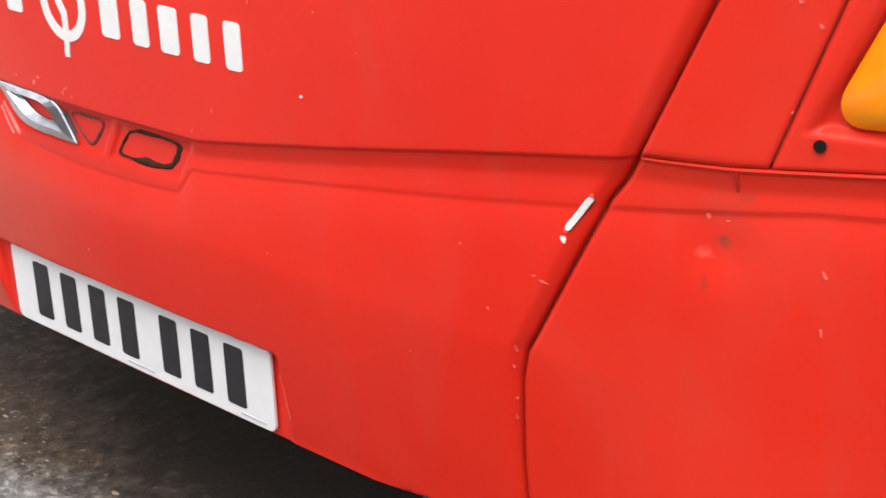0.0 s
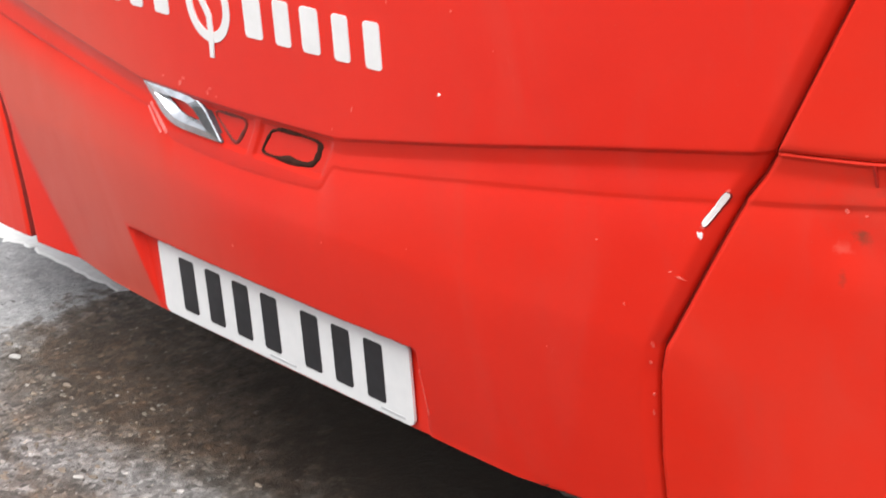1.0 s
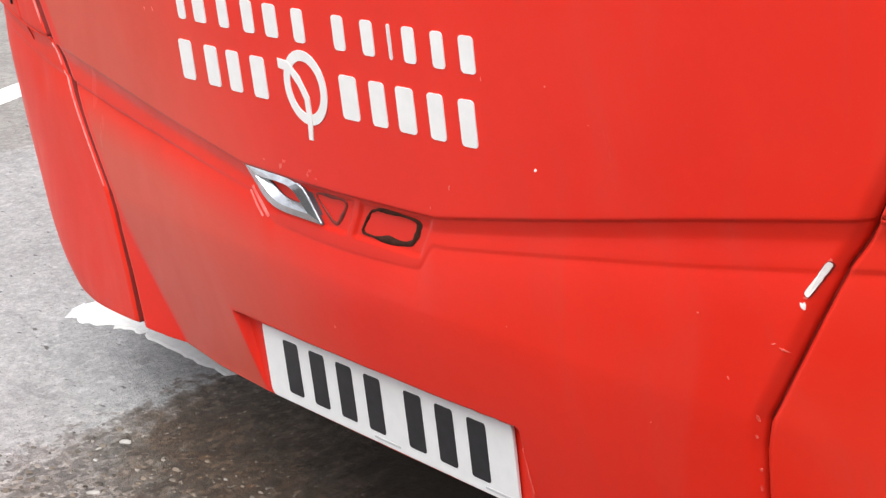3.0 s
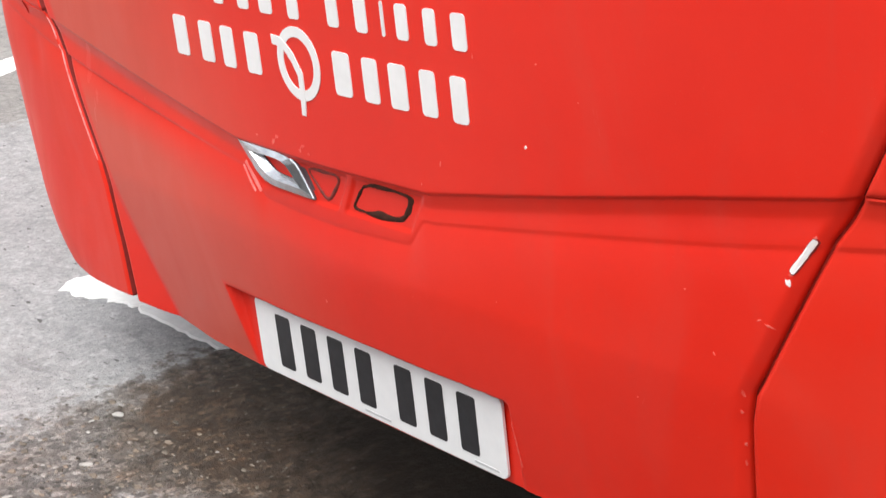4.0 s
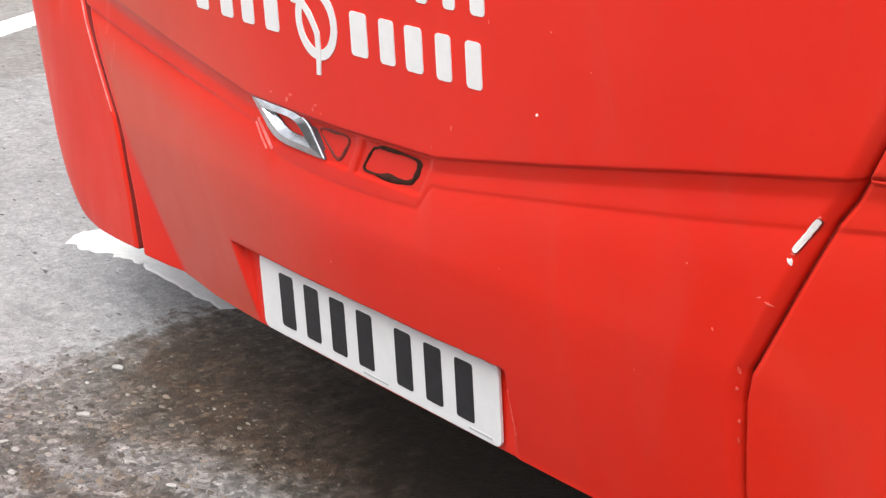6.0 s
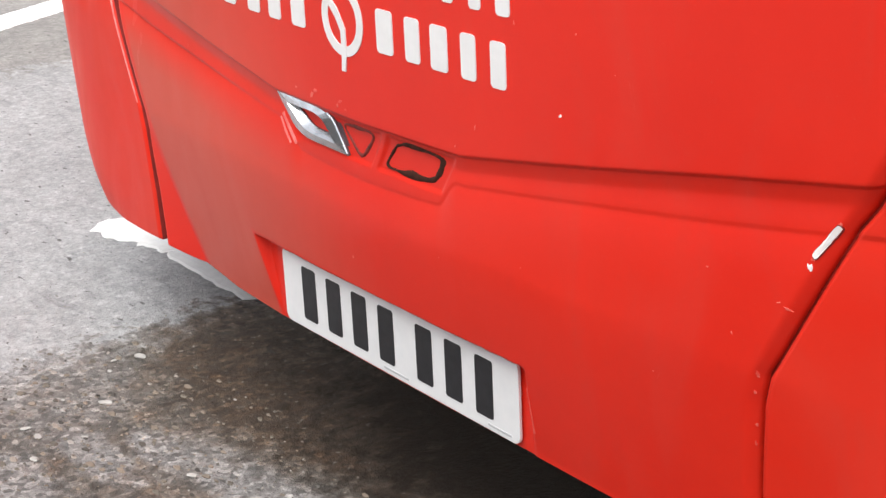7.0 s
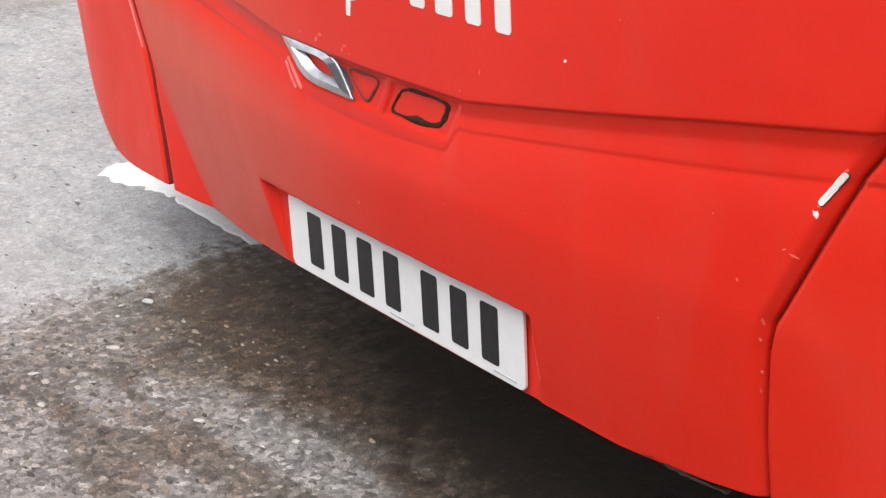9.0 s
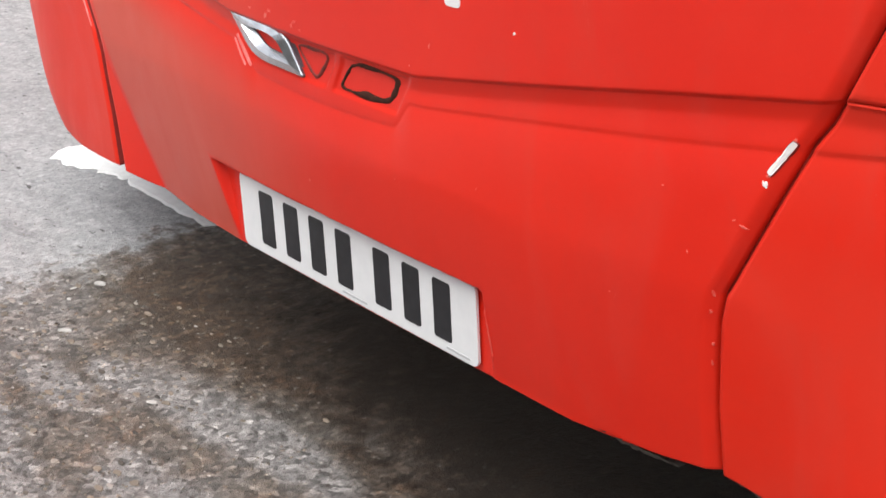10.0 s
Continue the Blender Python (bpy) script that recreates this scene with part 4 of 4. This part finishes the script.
streak(0.7085, 0.3887, 0.044, 0.0062, 55, "white bare filler scrape")
blot(0.6925, 0.3605, 0.0055, 0.0095, 20, CHIP, "chip_or_glint", 2)
blot(0.6955, 0.3690, 0.0065, 0.0035, 10, PINK, "chip_or_glint", 6)
blot(0.7205, 0.4085, 0.0070, 0.0045, 30, PINK, "chip_or_glint", 7)
# light caught by the pod's side wall, laid on as two pink streaks
streak(-0.1735, 0.3085, 0.048, 0.0048, -51, "pink highlight painted on the badge pod's edge", GLINT)
streak(-0.1825, 0.3045, 0.040, 0.0026, -51, "pink highlight painted on the badge pod's edge", GLINT)
streak(0.2880, 0.060, 0.062, 0.0011, 91, "thin pale pink line on the recess edge", PINK)
streak(0.226, 0.6290, 0.050, 0.0075, -3, "white bare filler scrape")
flakes = [(0.370, 0.441, 5, 5, 0, 1), (0.230, 0.399, 3, 10, -8, 0), (-0.042, 0.164, 4, 6, 0, 0), (-0.104, 0.369, 7, 17, -35, 0), (-0.094, 0.377, 12, 6, 15, 0), (-0.140, 0.372, 7, 4, 0, 0), (-0.038, 0.374, 13, 6, 25, 0), (-0.044, 0.368, 6, 8, 0, 0), (-0.026, 0.366, 9, 5, 10, 0),
          (0.193, 0.369, 3, 5, 0, 0), (0.395, 0.533, 4, 3, 20, 0), (0.301, 0.530, 3, 7, 0, 0), (0.671, 0.312, 14, 3, -12, 0), (0.660, 0.316, 6, 2, 20, 0), (0.632, 0.210, 4, 8, 10, 0), (0.636, 0.232, 5, 12, 8, 0), (0.631, 0.172, 4, 7, 5, 0),
          (0.629, 0.150, 3, 12, 2, 0), (0.572, 0.328, 4, 3, 0, 0), (0.605, 0.268, 3, 6, 20, 0), (-0.398, 0.542, 6, 7, 10, 0), (-0.375, 0.543, 5, 9, 10, 0), (0.596, 0.640, 4, 3, 0, 0), (0.50, 0.19, 3, 3, 0, 0), (0.45, 0.50, 3, 2, 0, 0), (0.15, 0.22, 3, 2, 0, 0), (0.30, 0.25, 2, 3, 0, 0)]
for i, (x, z, w, h, turn, bare) in enumerate(flakes):
    size = 0.0006 if 0.62 < x < 0.64 else 0.0008
    blot(x, z, w * size, h * size, turn, CHIP if bare else PINK, "chip_or_glint", 20 + i)
over = lambda x, z: corner_depth(abs(x), z)
none = lambda x, z: 0.0
for i, (x, z, w, h, turn, d) in enumerate([(0.944, 0.381, 6, 12, 30, over), (0.944, 0.328, 5, 14, 10, over), (0.837, 0.413, 10, 8, 0, over), (0.855, 0.412, 8, 4, 0, over), (0.913, 0.612, 8, 5, 0, none), (0.930, 0.594, 6, 8, 30, none), (0.91, 0.52, 4, 4, 0, none)]):
    blot(x, z, w * 0.0005, h * 0.0006, turn, PINK, "chip_or_glint", 80 + i, panel=d)
# split in the band on each corner panel
for sg in (-1, 1):
    crack = [(sg * 0.862, 0.440), (sg * 0.8645, 0.440), (sg * 0.8655, 0.462), (sg * 0.8625, 0.462)]
    sticker("band_joint", crack, SCUFF, "dark joint line", lift=0.0005, depth=over)


def edge_glint(z0, z1, wide, off, depth):
    """A pale strip on a panel edge beside the seam: its highlight put into colour."""
    rng = random.Random(int(z0 * 1000))
    bm = bmesh.new()
    rows = []
    for i in range(41):
        z = z0 + (z1 - z0) * i / 40
        s = seam_left(z) + off
        half = wide / 2 * math.sin(math.pi * min(1.0, (i + 0.6) / 6, (40.6 - i) / 6) / 2) * rng.uniform(0.75, 1.1)
        row = []
        for k, rise in ((-1, -0.001), (-0.5, 0.0007), (0.5, 0.0007), (1, -0.001)):
            x, y, nx, ny = plan(s + k * half)
            d = depth(s, z) - rise
            row.append(bm.verts.new((-(x - nx * d), y - ny * d, z + G)))
        rows.append(row)
    for p, q in zip(rows, rows[1:]):
        for j in range(3):
            bm.faces.new((p[j], p[j + 1], q[j + 1], q[j]))
    return bm


for z0, z1, wide, off, d in ((0.238, 0.408, 0.0045, 0.0050, corner_depth), (0.415, 0.448, 0.0045, 0.0055, corner_depth), (0.478, 0.64, 0.0080, 0.0065, lambda s, z: 0.0)):
    part("edge_glint", edge_glint(z0, z1, wide, off, d), GLINT, bus, "pale pink highlight painted along the panel edge")


def lip(x0, x1, z, drop, seed):
    """Scraped grey edge under the skirt."""
    rng = random.Random(seed)
    bm = bmesh.new()
    rows = []
    for i in range(25):
        x = x0 + (x1 - x0) * i / 24
        y = face_y(x) + 0.034 + rng.uniform(-0.002, 0.002)
        d = drop * math.sin(math.pi * (i + 0.5) / 25) * rng.uniform(0.8, 1.1)
        rows.append([bm.verts.new((x, y - 0.012, z + G + 0.004)), bm.verts.new((x, y - 0.006, z + G - d)), bm.verts.new((x, y + 0.010, z + G - d)), bm.verts.new((x, y + 0.012, z + G + 0.004))])
    for p, q in zip(rows, rows[1:]):
        for j in range(3):
            bm.faces.new((p[j], q[j], q[j + 1], p[j + 1]))
    return bm


part("skirt_edge", lip(0.46, 0.575, 0.001, 0.006, 4), GREYED, bus, "scraped grey skirt edge")
part("skirt_edge", lip(0.645, 0.74, 0.016, 0.009, 5), GREYED, bus, "scraped grey skirt edge")

# ---- stones on the ground ----


def stone(x, y, size, turn, seed):
    rng = random.Random(seed)
    bm = bmesh.new()
    bmesh.ops.create_icosphere(bm, subdivisions=2, radius=1)
    for v in bm.verts:
        v.co *= rng.uniform(0.82, 1.12)
        v.co.x *= size
        v.co.y *= size * 0.6
        v.co.z = v.co.z * size * 0.22 + size * 0.12
    bm.transform(Matrix.Translation((x, y, 0)) @ Matrix.Rotation(radians(turn), 4, "Z"))
    return tagged(part("stone", bm, STONE, None, smooth=False), "small flat pale stone chip on tarmac", "stone", "stones on the ground")


for i, (x, y, size, turn) in enumerate([(-0.605, -0.143, 0.012, 40), (-0.724, -0.019, 0.013, 20), (-0.303, -0.156, 0.009, 30), (-0.707, -0.084, 0.006, 0), (-0.607, -0.278, 0.009, 60), (-0.505, -0.31, 0.009, 10), (-0.74, -0.06, 0.006, 80), (-0.66, -0.19, 0.005, 10), (-0.52, -0.22, 0.006, 50)]):
    stone(x, y, size, turn, i)


def grit():
    """Loose grit, too fine to count."""
    rng = random.Random(11)
    vs, fs = [], []
    for _ in range(1900):
        x, y = rng.uniform(-1.3, 0.5), rng.uniform(-0.75, 0.45)
        if y > 0.02 - 0.15 * (x + 0.5) and x > -0.72:
            continue
        r = rng.uniform(0.0010, 0.0030) * (1.0 if x > -0.85 else 0.6)
        a = rng.uniform(0, 6.28)
        b = len(vs)
        for k in range(5):
            q = r * rng.uniform(0.7, 1.2)
            vs.append((x + q * math.cos(a + k * 1.257), y + q * math.sin(a + k * 1.257), 0.0))
        vs.append((x + 0.2 * r, y, r * rng.uniform(0.5, 1.0)))
        fs += [(b + k, b + (k + 1) % 5, b + 5) for k in range(5)]
    for _ in range(430):
        x, y = rng.gauss(-0.55, 0.22), rng.gauss(-0.20, 0.16)
        if x < -0.86 or y > 0.05:
            continue
        r = rng.uniform(0.0020, 0.0066) * rng.uniform(0.4, 1.0)
        a = rng.uniform(0, 6.28)
        b = len(vs)
        for ring, h in ((1.0, 0.0), (0.8, 0.0012)):
            for k in range(6):
                q = r * rng.uniform(0.6, 1.25) * ring
                vs.append((x + q * 1.4 * math.cos(a + k * 1.047), y + q * 0.8 * math.sin(a + k * 1.047), h))
        fs += [(b + k, b + (k + 1) % 6, b + 6 + (k + 1) % 6, b + 6 + k) for k in range(6)]
        fs.append(tuple(b + 6 + k for k in range(6)))
    for _ in range(170):
        x, y = rng.uniform(-0.78, -0.10), rng.uniform(-0.42, 0.04)
        if y > -0.02 - 0.35 * (x + 0.55):
            continue
        r = rng.uniform(0.0035, 0.0085)
        a = rng.uniform(0, 6.28)
        b = len(vs)
        for ring, h in ((1.0, 0.0), (0.82, 0.0016)):
            for k in range(8):
                q = r * rng.uniform(0.62, 1.2) * ring
                vs.append((x + q * 1.3 * math.cos(a + k * 0.785), y + q * 0.75 * math.sin(a + k * 0.785), h))
        fs += [(b + k, b + (k + 1) % 8, b + 8 + (k + 1) % 8, b + 8 + k) for k in range(8)]
        fs.append(tuple(b + 8 + k for k in range(8)))
    return mesh_object("grit", vs, fs, GRIT)


GRIT, gn, gl, gp = material("loose_grit", rough=0.8)
isl = gn.new("ShaderNodeNewGeometry")
gl.new(ramp(gn, gl, isl.outputs["Random Per Island"], [(0.0, (0.05, 0.045, 0.04)), (0.45, (0.17, 0.145, 0.115)), (0.78, (0.24, 0.19, 0.145)), (1.0, (0.36, 0.34, 0.32))]), gp.inputs["Base Color"])
tagged(grit(), "fine loose grit scattered on tarmac", "grit", kind="stuff")
